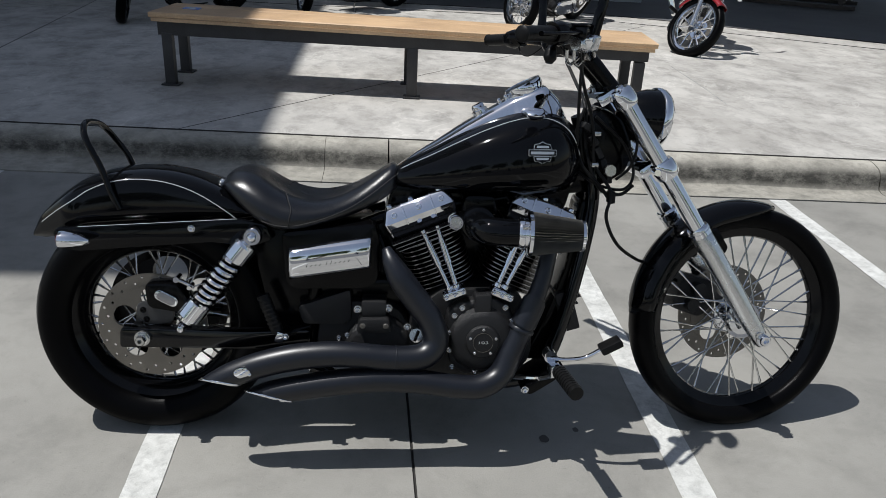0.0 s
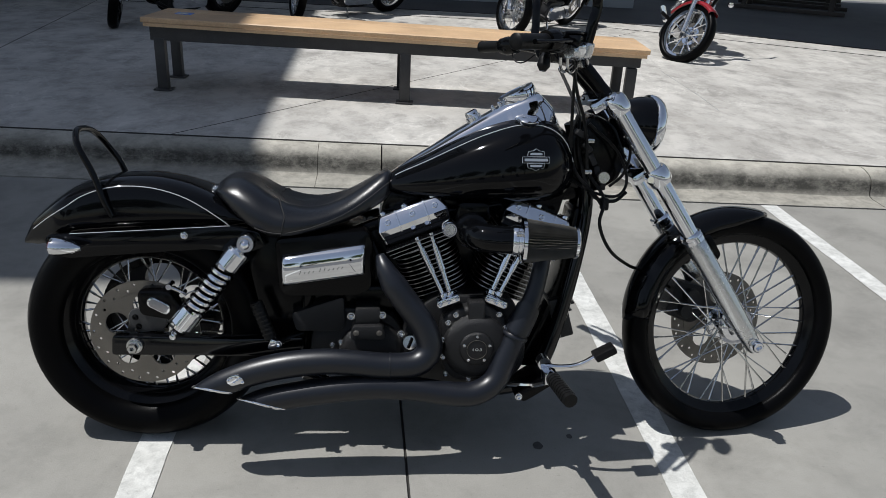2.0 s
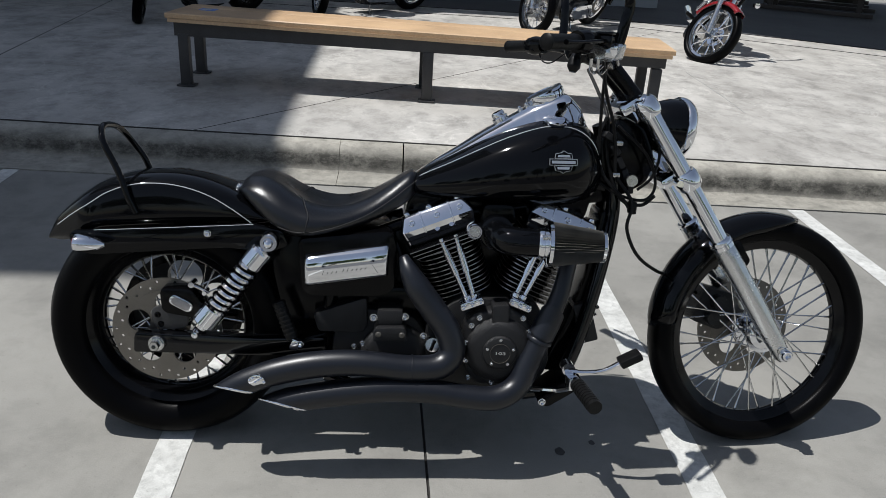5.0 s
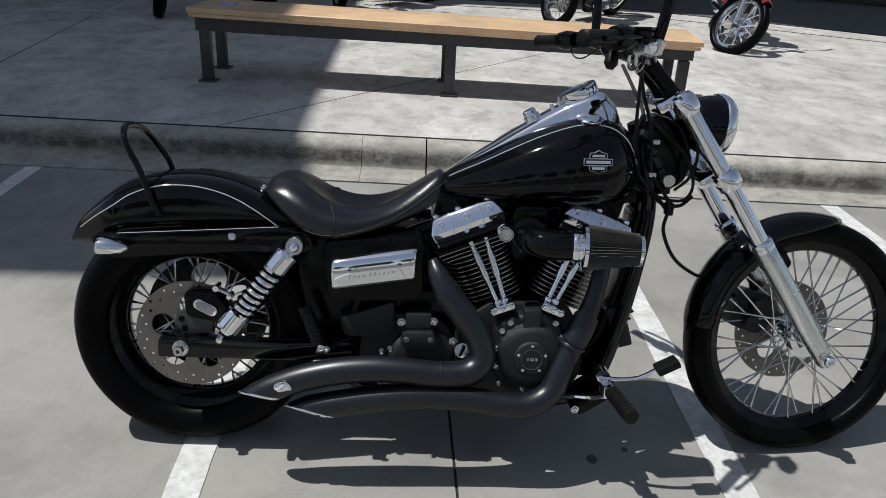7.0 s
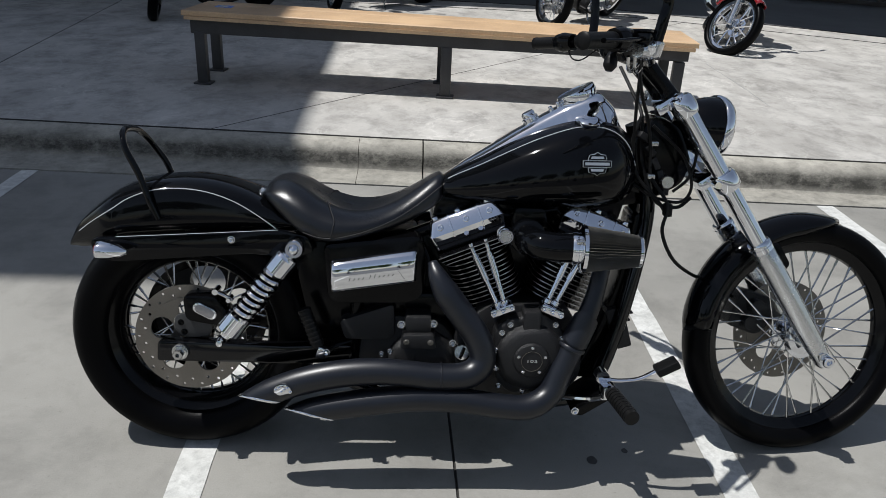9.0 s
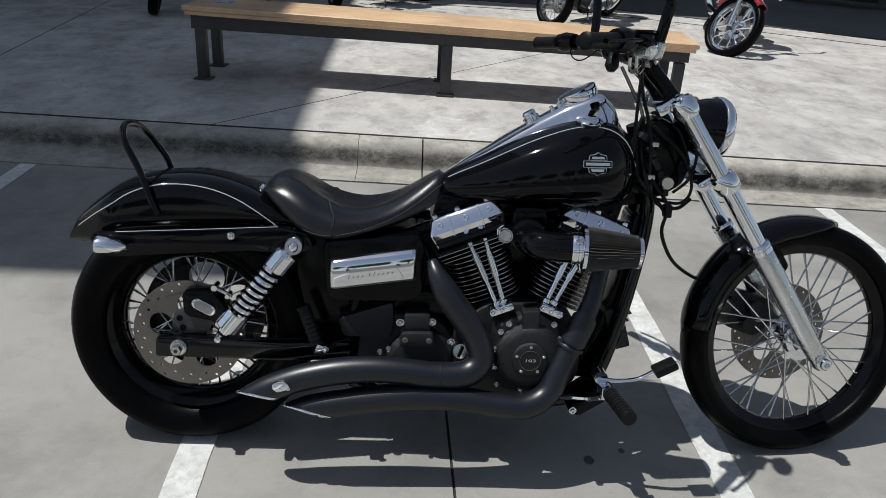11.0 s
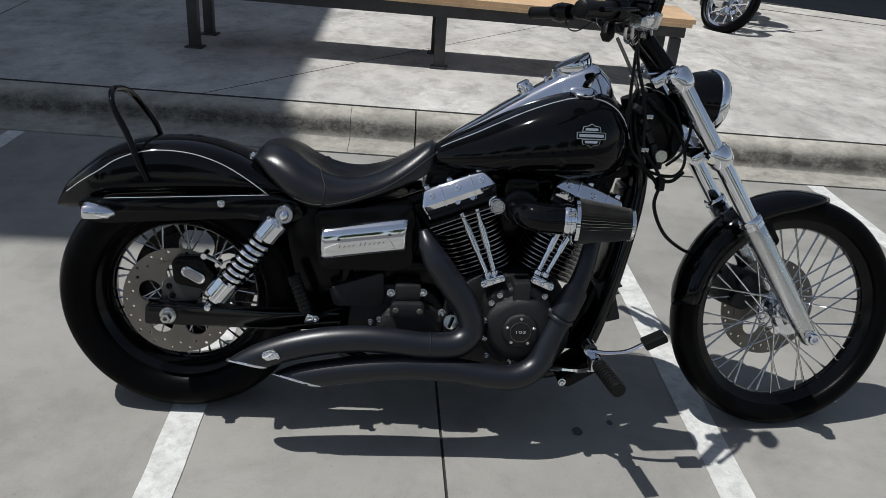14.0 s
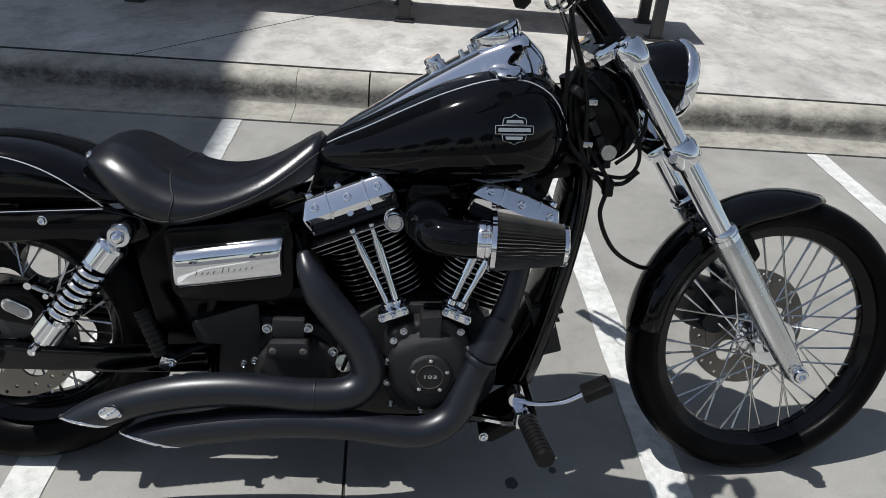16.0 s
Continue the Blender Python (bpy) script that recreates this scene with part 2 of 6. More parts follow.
def facing(place, way):
    """A pose at place whose z points along way."""
    return Matrix.Translation(place) @ Vector(way).to_track_quat("Z", "Y").to_matrix().to_4x4()


def block(size, m=None, bevel=0.004, bm=None, seg=2):
    bm = bm or bmesh.new()
    made = bmesh.ops.create_cube(bm, size=1.0, matrix=(m or Matrix()) @ Matrix.Diagonal((*size, 1)))["verts"]
    if bevel:
        edges = {e for v in made for e in v.link_edges}
        bmesh.ops.bevel(bm, geom=list(edges), offset=bevel, segments=seg, profile=0.6, affect="EDGES", clamp_overlap=True)
    return bm


def slab(outline, y0, y1, bevel=0.004, bm=None, seg=2):
    """A plate with its outline in x and z, from y0 to y1."""
    bm = bm or bmesh.new()
    a, b = ([bm.verts.new((x, y, z)) for x, z in outline] for y in (y0, y1))
    faces = [bm.faces.new(a), bm.faces.new(list(reversed(b)))]
    for k in range(len(a)):
        faces.append(bm.faces.new((a[k], b[k], b[(k + 1) % len(a)], a[(k + 1) % len(a)])))
    if bevel:
        bmesh.ops.recalc_face_normals(bm, faces=faces)
        rim = list({e for f in faces[:2] for e in f.edges})
        bmesh.ops.bevel(bm, geom=rim, offset=bevel, segments=seg, profile=0.6, affect="EDGES", clamp_overlap=True)
    return bm


def rounded(outline, r, n=4):
    """Round the corners of an outline."""
    out = []
    for k, q in enumerate(outline):
        p, c, s = Vector(outline[k - 1]), Vector(q), Vector(outline[(k + 1) % len(outline)])
        da, db = (p - c), (s - c)
        w = min(r, da.length * 0.45, db.length * 0.45)
        a, b = c + da.normalized() * w, c + db.normalized() * w
        for j in range(n + 1):
            f = j / n
            out.append(tuple((1 - f) ** 2 * a + 2 * f * (1 - f) * c + f * f * b))
    return out


def pierced(r_out, r_in, holes, thick, seg=64, bolt_seg=8):
    """A flat ring in x and z with real holes, thick along y, about the origin."""
    bm = bmesh.new()

    def ring(cx, cz, r, n):
        v = [bm.verts.new((cx + r * math.cos(2 * math.pi * k / n), 0, cz + r * math.sin(2 * math.pi * k / n))) for k in range(n)]
        return [bm.edges.new((v[k], v[(k + 1) % n])) for k in range(n)]

    edges = ring(0, 0, r_out, seg) + ring(0, 0, r_in, seg)
    for cx, cz, r in holes:
        edges += ring(cx, cz, r, bolt_seg)
    bmesh.ops.triangle_fill(bm, use_beauty=True, edges=edges, normal=(0, 1, 0))
    up = bmesh.ops.extrude_face_region(bm, geom=list(bm.faces))
    bmesh.ops.translate(bm, vec=(0, thick, 0), verts=[v for v in up["geom"] if isinstance(v, bmesh.types.BMVert)])
    return bm


def polar(n, r, rad, turn=0.0):
    return [(r * math.cos(turn + 2 * math.pi * k / n), r * math.sin(turn + 2 * math.pi * k / n), rad) for k in range(n)]


def bolt(parent, place, way=(0, -1, 0), r=0.007, h=0.005, mat=None, name="bolt", label=""):
    m = facing(place, way)
    return part(name, turned([(0.0005, h * 0.15), (r * 0.42, h * 0.15), (r * 0.48, h * 0.9), (r * 0.62, h), (r * 0.86, h * 0.92), (r, h * 0.6), (r, 0.0004), (r * 1.25, 0.0002), (r * 1.25, -0.004), (0.0005, -0.004)], 12, m), mat or CHROME, parent, label)


def halves(poly, p, d):
    """Split a flat outline along the line through p with direction d."""
    n = Vector((-d[1], d[0]))
    sides = ([], [])
    for k, a in enumerate(poly):
        b = poly[(k + 1) % len(poly)]
        sa, sb = (Vector(a) - Vector(p)).dot(n), (Vector(b) - Vector(p)).dot(n)
        sides[0 if sa >= 0 else 1].append(a)
        if sa * sb < 0:
            f = sa / (sa - sb)
            c = (a[0] + (b[0] - a[0]) * f, a[1] + (b[1] - a[1]) * f)
            sides[0].append(c)
            sides[1].append(c)
    return [s for s in sides if len(s) > 2]


def cast_panel(poly, top, depth, gap):
    """One cast panel with a small worn arris round its top."""
    bm = bmesh.new()
    v = [bm.verts.new((x, y, top)) for x, y in poly]
    f = bm.faces.new(v)
    f.normal_update()
    if f.normal.z < 0:
        f.normal_flip()
    bmesh.ops.inset_region(bm, faces=[f], thickness=gap, depth=0.0, use_boundary=True, use_even_offset=True)
    edge = [e for e in bm.edges if len(e.link_faces) == 1]
    for u in {u for e in edge for u in e.verts}:
        u.co.z -= gap * 1.5
    made = bmesh.ops.extrude_edge_only(bm, edges=edge)["geom"]
    for u in made:
        if isinstance(u, bmesh.types.BMVert):
            u.co.z = top - depth
    return bm


def panel(poly, top, depth, gap, mat, parent=None, name="concrete_panel", label=""):
    """A cast panel whose edges hold dirt."""
    ob = part(name, cast_panel(poly, top, depth, gap), mat, parent, label, smooth=20)
    ob.data.materials.append(JOINT)
    for f in ob.data.polygons:
        f.material_index = 0 if abs(f.normal.z) > 0.98 else 1
    return ob


# ---- ground and kerb ----
ground = new("ground", finish("ground", rings(bmesh.new(), [[(-300, -300, -0.006), (300, -300, -0.006)], [(-300, 300, -0.006), (300, 300, -0.006)]], closed=False), JOINT))
tagged(ground, "dark packed ground under the concrete", "ground", kind="structure")
# Out of view; its near edge is set to darken what the bike reflects.
road = part("road", block((160, 38.6, 0.02), pose(0, -22.9, -0.002), 0), ASPHALT)
tagged(road, "dark asphalt drive along the parking bays", "road", kind="structure")
def kerb_y(x):
    return 2.585 - 0.0585 * x
def apron_y(x):
    return 2.165 - 0.044 * x
lot = new("pavement", None)
tagged(lot, "grey concrete car park with a narrow joint", "car park", kind="structure")
FAR = 120
for poly in halves([(-FAR, -FAR), (FAR, -FAR), (FAR, apron_y(8)), (8, apron_y(8)), (-6, apron_y(-6)), (-FAR, apron_y(-6))], (0.741, 0), (-0.028, 1)):
    panel(poly, 0.0, 0.03, 0.004, LOT, lot)
for x, wide in ((-1.458, 0.088), (0.036, 0.093), (1.515, 0.094), (2.892, 0.096), (-2.95, 0.09), (4.35, 0.09)):
    end = apron_y(x) - 0.005
    bm = bmesh.new()
    loops, k = [], 0
    y = -3.2
    while y < end:
        e = 0.0035 * noise.noise((x * 7, y * 9, 0.3)), 0.0035 * noise.noise((x * 7, y * 9, 4.3))
        loops.append([(x - wide / 2 + e[0], y, 0.0025), (x + wide / 2 + e[1], y, 0.0025)])
        y += 0.05
    loops.append([(x - wide / 2, end, 0.0025), (x + wide / 2, end, 0.0025)])
    line = part("parking_line", rings(bm, loops, closed=False), PAINT)
    tagged(line, "worn white painted parking bay line", "road marking", "bay lines", "structure")
for x, y, r in ((1.138, -0.119, 0.016), (1.242, -0.076, 0.010), (-0.5, -0.42, 0.006)):
    outline = [(x + r * (1 + 0.25 * noise.noise((x, 9 * r, a))) * math.cos(a), y + 1.1 * r * (1 + 0.25 * noise.noise((y, a, 2))) * math.sin(a), 0.002) for a in np.linspace(0, 2 * math.pi, 18)[:-1]]
    bm = bmesh.new()
    bm.faces.new([bm.verts.new(q) for q in outline])
    tagged(part("oil_stain", bm, OIL), "small dark oil drip on concrete", "stain", "oil drips")

kerb = tagged(new("kerb", None), "weathered rounded concrete kerb with dark grime", "kerb", kind="structure")
def kerb_block(x0, x1):
    bm = bmesh.new()
    prof = [(-0.43, -0.03), (-0.43, 0.002), (-0.20, 0.006), (-0.175, 0.012), (-0.165, 0.03), (-0.158, 0.075), (-0.145, 0.105), (-0.115, 0.128), (-0.07, 0.143), (-0.02, 0.150), (0.0, 0.148), (0.0, -0.03)]
    n = max(2, int((x1 - x0) / 0.06))
    loops = []
    for k in range(n + 1):
        x = x0 + (x1 - x0) * k / n
        out = []
        for d, z in prof:
            y = kerb_y(x) + d
            if d < -0.4:
                y = apron_y(x) + 0.014
            w = 0.004 * noise.noise((x * 3, d * 9, z * 9)) + 0.002 * noise.noise((x * 25, d * 40, z * 40))
            out.append((x, y + (w if -0.19 < d < -0.03 else 0), z + (w if -0.19 < d < -0.03 else 0)))
        loops.append(out)
    return rings(bm, loops)
for a, b in ((-9, -2.6), (-2.592, 0.310), (0.3125, 0.679), (0.687, 3.6), (3.608, 9)):
    part("kerb_block", kerb_block(a, b), KERB, kerb)

terrace = tagged(new("terrace", None), "sunlit stained concrete terrace with saw cuts", "terrace", kind="structure")
back = [(-9, 9.75), (1.7, 9.0), (3.6, 8.78), (4.6, 8.25), (6.3, 7.25), (9, 5.6)]
pieces = [[(-9, kerb_y(-9) + 0.020), (9, kerb_y(9) + 0.020), *reversed(back)]]
for p, d in (((-0.575, 2.635), (2.46, 3.03)), ((-2.676, 5.1), (-0.174, 1.56))):
    keep = []
    for poly in pieces:
        xs = [q[0] for q in poly]
        keep += halves(poly, p, d) if min(xs) < p[0] < max(xs) else [poly]
    pieces = keep
for poly in pieces:
    panel(poly, 0.150, 0.16, 0.005, SLAB, terrace)
strip = [(x, y + 0.035) for x, y in back] + [(x, y + 0.75) for x, y in reversed(back)]
panel(strip, 0.152, 0.16, 0.005, SLAB, terrace)
bed = rings(bmesh.new(), [[(-9, kerb_y(-9) - 0.01, 0.142), (9, kerb_y(9) - 0.01, 0.142)], [(-9, 9.9, 0.142), (9, 5.8, 0.142)]], closed=False)
part("joint_bed", bed, JOINT, terrace, "dark dirt in the joints")
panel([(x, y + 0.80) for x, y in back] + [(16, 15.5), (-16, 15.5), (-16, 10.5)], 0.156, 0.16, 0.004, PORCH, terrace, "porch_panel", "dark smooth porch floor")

far = part("pavement_beyond", cast_panel([(-60, 15.6), (60, 15.6), (60, 90), (-60, 90)], 0.13, 0.16, 0.004), LOT)
tagged(far, "sunlit concrete yard beyond the porch", "yard", kind="structure")

# ---- walls, and unseen roofs placed to shade the place ----
def wall_box(name, lo, hi, mat, label, category):
    c = [(a + b) / 2 for a, b in zip(lo, hi)]
    s = [b - a for a, b in zip(lo, hi)]
    return tagged(part(name, block(s, Matrix.Translation(c), 0.02), mat), label, category, kind="structure")
wall_box("wall_back", (-14, 11.6, 0.1), (5.0, 11.9, 4.6), WALL, "grey rendered showroom wall in shade", "wall")
wall_box("wall_plinth", (-14, 11.45, 0.1), (5.0, 11.598, 0.42), WALL, "low grey plinth along the wall", "plinth")
wall_box("ceiling", (-14, 9.2, 4.6), (5.1, 16, 4.85), ROOFING, "flat roof over the showroom front", "roof")
roof_bm = bmesh.new()
outline = [(5.12 - 2.0, 8.95), (6.3 - 2.0, 7.95), (9 - 2.0, 6.3), (20, 6.3), (20, 15.0), (3.1, 15.0)]
a = [roof_bm.verts.new((x, y, 4.5)) for x, y in outline]
b = [roof_bm.verts.new((x, y, 4.75)) for x, y in outline]
roof_bm.faces.new(a)
roof_bm.faces.new(list(reversed(b)))
for k in range(len(a)):
    roof_bm.faces.new((a[k], a[(k + 1) % len(a)], b[(k + 1) % len(a)], b[k]))
tagged(part("porch_roof", roof_bm, ROOFING), "flat roof over the dark porch", "roof", kind="structure")
crack = part("slab_crack", tube([(3.412, 5.437, 0.1505), (3.385, 4.904, 0.1505), (3.360, 4.460, 0.1505), (3.335, 4.144, 0.1505), (3.298, 3.764, 0.1505)], 0.0012, 6, 6), ROOFING)
tagged(crack, "hairline crack across the terrace slab", "crack", kind="structure")
# Unseen wall and canopy, added to shade the terrace; posts carry the canopy.
HIGH = 12.0
wall_box("shade_wall", (-6.1, 4.6, 0.1), (-5.75, 9.2, HIGH), WALL, "tall grey wall, out of view, added to darken the terrace", "wall")
canopy = bmesh.new()
outline = [(-5.40, 0.825), (-5.49, 5.50), (-5.57, 9.28), (-18, 9.28), (-18, 0.825)]
a = [canopy.verts.new((x, y, HIGH)) for x, y in outline]
b = [canopy.verts.new((x, y, HIGH + 0.35)) for x, y in outline]
canopy.faces.new(a)
canopy.faces.new(list(reversed(b)))
for k in range(len(a)):
    canopy.faces.new((a[k], a[(k + 1) % len(a)], b[(k + 1) % len(a)], b[k]))
tagged(part("canopy_roof", canopy, ROOFING), "high flat canopy roof, out of view, placed to shade the terrace", "roof", kind="structure")
for y in (1.2, 8.4):
    tagged(part("canopy_post", rod((-17.5, y, 0.14), (-17.5, y, HIGH), 0.15, 16), WALL), "round grey post under the canopy", "post", "canopy posts", "structure")

# ---- bench ----
def bench():
    along = Vector((3.68, -0.36, 0.0)).normalized()
    angle = math.degrees(math.atan2(along.y, along.x))
    base = thing("bench", "long timber-topped bench with dark steel frame on the terrace", "bench", at=pose(-1.02, 3.80, 0.152, 0, 0, angle))
    long, deep, high = 3.605, 0.60, 0.515
    tilt = -0.033 / long
    def top(x):
        return high + tilt * x
    for k in range(2):
        y0, y1 = (0.004, 0.3995) if k == 0 else (0.4005, deep)
        bm = bmesh.new()
        loops = [[(x, y0, top(x) - 0.034), (x, y1, top(x) - 0.034), (x, y1, top(x) - 0.004), (x, y1 - 0.005, top(x)), (x, y0 + 0.006, top(x)), (x, y0, top(x) - 0.006)] for x in np.linspace(0, long, 13)]
        part("board", rings(bm, loops), WOOD, base, "honey-coloured timber board")
    bm = bmesh.new()
    loops = [[(x, -0.004, top(x) - 0.060), (x, 0.02, top(x) - 0.060), (x, 0.02, top(x) - 0.036), (x, -0.004, top(x) - 0.036)] for x in np.linspace(0.02, long - 0.02, 9)]
    part("edge_strip", rings(bm, loops), WOOD, base)
    for y in (0.03, deep - 0.09):
        bm = bmesh.new()
        loops = [[(x, y, top(x) - 0.157 + 0.007 * x), (x, y + 0.05, top(x) - 0.157 + 0.007 * x), (x, y + 0.05, top(x) - 0.062), (x, y, top(x) - 0.062)] for x in np.linspace(0.05, long - 0.05, 9)]
        part("rail", rings(bm, loops), BENCH_STEEL, base)
    for x in (0.11, 1.875, long - 0.105):
        for y in (0.055, deep - 0.065):
            x = x - 0.055 if y > 0.3 and x < 3 else x
            h = top(x) - 0.140
            part("leg", block((0.075, 0.06, h - 0.008), Matrix.Translation((x, y, h / 2 + 0.004)), 0.006), BENCH_STEEL, base)
            part("foot_plate", block((0.125, 0.11, 0.012), Matrix.Translation((x, y, 0.006)), 0.004), BENCH_STEEL, base)
        part("crossbar", block((0.05, deep - 0.2, 0.06), Matrix.Translation((x, deep / 2, top(x) - 0.10)), 0.004), BENCH_STEEL, base)
    card = part("card", block((0.12, 0.11, 0.003), Matrix(), 0.001), BLUE, at=pose(-0.78, 4.105, 0.6662, 0, 0.5, angle + 4))
    for k in range(3):
        part("print_bar", block((0.085 - 0.02 * k, 0.017, 0.001), pose(-0.008, -0.030 + 0.028 * k, 0.0021), 0), PAINT, card)
    tagged(card, "small blue and white printed card on the bench", "card")
bench()

# ---- the motorcycle ----
BIKE = pose(0, -0.010, -0.004, -9.5, 0, 0)
bike = thing("motorcycle", "black cruiser motorcycle with chrome trim leaning on its stand", "motorcycle", at=BIKE)
REAR, FRONT = Vector((0.025, 0, 0.326)), Vector((1.725, 0, 0.337))


def tyre_profile(R, bead, w, square):
    half = [(bead, w * 0.62), (bead + 0.10 * (R - bead), w * 0.84), (bead + 0.35 * (R - bead), w * 0.98), (bead + 0.55 * (R - bead), w), (bead + 0.74 * (R - bead), w * 0.93),
            (R - 0.16 * square * w, w * 0.78), (R - 0.07 * square * w, w * 0.55), (R - 0.02 * square * w, w * 0.28), (R, 0.0)]
    return half + [(r, -h) for r, h in reversed(half[:-1])]


RIM = material("rim_black", (0.0022, 0.0023, 0.0028), 0.14, vary=0.1, gloss_level=0.22)


def wheel(name, centre, R, bead, w, square, rim_in, rim_w, hub_r, hub_w, count, label):
    """A laced wheel: the rim carries tyre, hub and each spoke."""
    spin = pose(0, 0, 0, 90, 0, 0)
    prof = [(rim_in, 0.0), (rim_in + 0.004, rim_w * 0.45), (rim_in + 0.012, rim_w * 0.62), (bead - 0.006, rim_w * 0.80), (bead + 0.006, rim_w), (bead + 0.012, rim_w * 0.97), (bead + 0.010, rim_w * 0.85), (bead - 0.004, rim_w * 0.70)]
    prof = prof + [(r, -h) for r, h in reversed(prof[1:])]
    rim = part(name, turned(prof, 96, spin, loop=True), RIM, bike, label, at=Matrix.Translation(centre))
    part("tyre", turned(tyre_profile(R, bead, w, square), 96, spin, loop=True), TYRE, rim, "black road tyre with worn tread")
    hub = [(0.012, -hub_w - 0.012), (hub_r * 0.55, -hub_w - 0.012), (hub_r, -hub_w), (hub_r, -hub_w + 0.008), (hub_r * 0.62, -hub_w + 0.016), (hub_r * 0.55, 0), (hub_r * 0.62, hub_w - 0.016), (hub_r, hub_w - 0.008), (hub_r, hub_w), (hub_r * 0.55, hub_w + 0.012), (0.012, hub_w + 0.012)]
    part("hub", turned(hub, 32, spin), CHROME, rim, "polished hub")
    turn = 2 * math.pi / (count // 4)
    kinds = []
    for side in (-1, 1):
        for lean in (-1, 1):
            a1 = 2 * math.pi / count * ((side > 0) + 2 * (lean > 0))
            a0 = a1 - lean * radians(57)
            p = Vector((hub_r * 0.93 * math.cos(a0), side * (hub_w - 0.004 + 0.003 * lean), hub_r * 0.93 * math.sin(a0)))
            q = Vector(((rim_in + 0.002) * math.cos(a1), side * 0.006, (rim_in + 0.002) * math.sin(a1)))
            nip = q + (p - q).normalized() * 0.020
            bm = rod(p, nip, 0.0024, 6)
            rod(nip, q, 0.0034, 6, bm)
            kinds.append((finish("spoke", bm, STEEL), side, lean))
    for me, side, lean in kinds:
        for k in range(count // 4):
            spoke = new("spoke", me)
            spoke.parent = rim
            spoke.matrix_basis = Matrix.Rotation(turn * k, 4, "Y")
    return rim


rear_wheel = wheel("rear_wheel", REAR, 0.332, 0.226, 0.089, 1.25, 0.192, 0.062, 0.055, 0.055, 40, "black laced rear wheel")
front_wheel = wheel("front_wheel", FRONT, 0.339, 0.277, 0.045, 1.15, 0.247, 0.026, 0.052, 0.036, 40, "black laced front wheel")
# brakes
holes = polar(18, 0.137, 0.0042) + polar(18, 0.122, 0.0042, 0.17)
rear_disc = part("brake_disc", pierced(0.147, 0.110, holes, 0.005), DISC, bike, "drilled rear brake disc", at=Matrix.Translation(REAR + Vector((0, -0.083, 0))))
part("disc_carrier", pierced(0.113, 0.030, polar(5, 0.078, 0.031, 0.3), 0.006, bolt_seg=18), DISC, rear_disc, "cast disc carrier", at=Matrix.Translation((0, -0.002, 0)))
for x, z, r in polar(5, 0.058, 0.006, 0.9):
    bolt(rear_disc, (x, -0.004, z), r=0.008, mat=STEEL)
holes = polar(18, 0.137, 0.0042) + polar(18, 0.124, 0.0042, 0.17)
front_disc = part("brake_disc", pierced(0.148, 0.106, holes, 0.005), DISC, bike, "drilled front brake disc", at=Matrix.Translation(FRONT + Vector((-0.006, 0.062, 0))))
part("disc_carrier", pierced(0.109, 0.036, polar(5, 0.075, 0.028, 0.3), 0.006, bolt_seg=18), DISC, front_disc, at=Matrix.Translation((0, -0.002, 0)))
part("hub_barrel", turned([(0.012, -0.058), (0.024, -0.056), (0.026, -0.040), (0.020, -0.030), (0.020, 0.040), (0.030, 0.050), (0.012, 0.052)], 28, pose(0, 0, 0, 90, 0, 0)), CHROME, front_wheel, "polished hub barrel")
for y in (-0.040, 0.030):
    part("hub_flange", pierced(0.056, 0.018, polar(8, 0.040, 0.0055, 0.2), 0.005), CHROME, front_wheel, "drilled chrome hub flange", at=Matrix.Translation((0, y, 0)))
caliper = slab(rounded([(-0.055, -0.05), (0.05, -0.05), (0.075, 0.0), (0.05, 0.07), (-0.05, 0.06)], 0.02), -0.045, 0.05, 0.008)
fc = part("front_caliper", caliper, CRINKLE, bike, "black front brake caliper", at=Matrix.Translation(FRONT + Vector((-0.130, 0.075, 0.055))) @ pose(0, 0, 0, 0, 20, 0))
for z in (-0.02, 0.03):
    part("piston_cap", turned([(0.0005, 0.02), (0.02, 0.02), (0.022, 0.016), (0.022, -0.02), (0.0005, -0.02)], 18, facing((0, -0.05, z), (0, -1, 0))), CRINKLE, fc)
rc = part("rear_caliper", slab(rounded([(-0.02, -0.03), (0.07, -0.045), (0.095, -0.01), (0.06, 0.04), (-0.025, 0.04)], 0.02), -0.132, -0.06, 0.01), FRAME, bike, "black rear brake caliper", at=Matrix.Translation((0.045, 0, 0.42)))
part("caliper_bracket", slab(rounded([(-0.052, -0.022), (-0.055, -0.060), (-0.030, -0.086), (0.040, -0.080), (0.050, -0.030), (0.010, -0.010)], 0.016), -0.112, -0.098, 0.005), PRIMER, rc, "grey cast caliper bracket")
for q in ((-0.036, -0.042), (-0.028, -0.068)):
    bolt(rc, (q[0], -0.112, q[1]), r=0.007, h=0.005, mat=FRAME)
badge = [(0.004 + 0.018 * c * math.cos(a) + 0.0145 * math.cos(a + t0), 0.002 + 0.018 * c * math.sin(a) + 0.0145 * math.sin(a + t0)) for a in (radians(-28),) for c, t0 in [(1, radians(-90 + 20 * k)) for k in range(10)] + [(-1, radians(90 + 20 * k)) for k in range(10)]]
part("caliper_badge", slab(badge, -0.140, -0.134, 0.002), CHROME, rc, "bright caliper badge", at=pose(0.03, 0, -0.002))
part("caliper_inlay", slab([(x * 0.80 + 0.0008, z * 0.80 + 0.0004) for x, z in badge], -0.1425, -0.139, 0.001), FIN_EDGE, rc, at=pose(0.03, 0, -0.002))
for p, r in (((0.062, 0, 0.052), 0.008), ((0.095, 0, 0.030), 0.006)):
    part("banjo_bolt", rod((p[0], -0.14, p[2]), (p[0], -0.10, p[2]), r, 10), CHROME, rc)
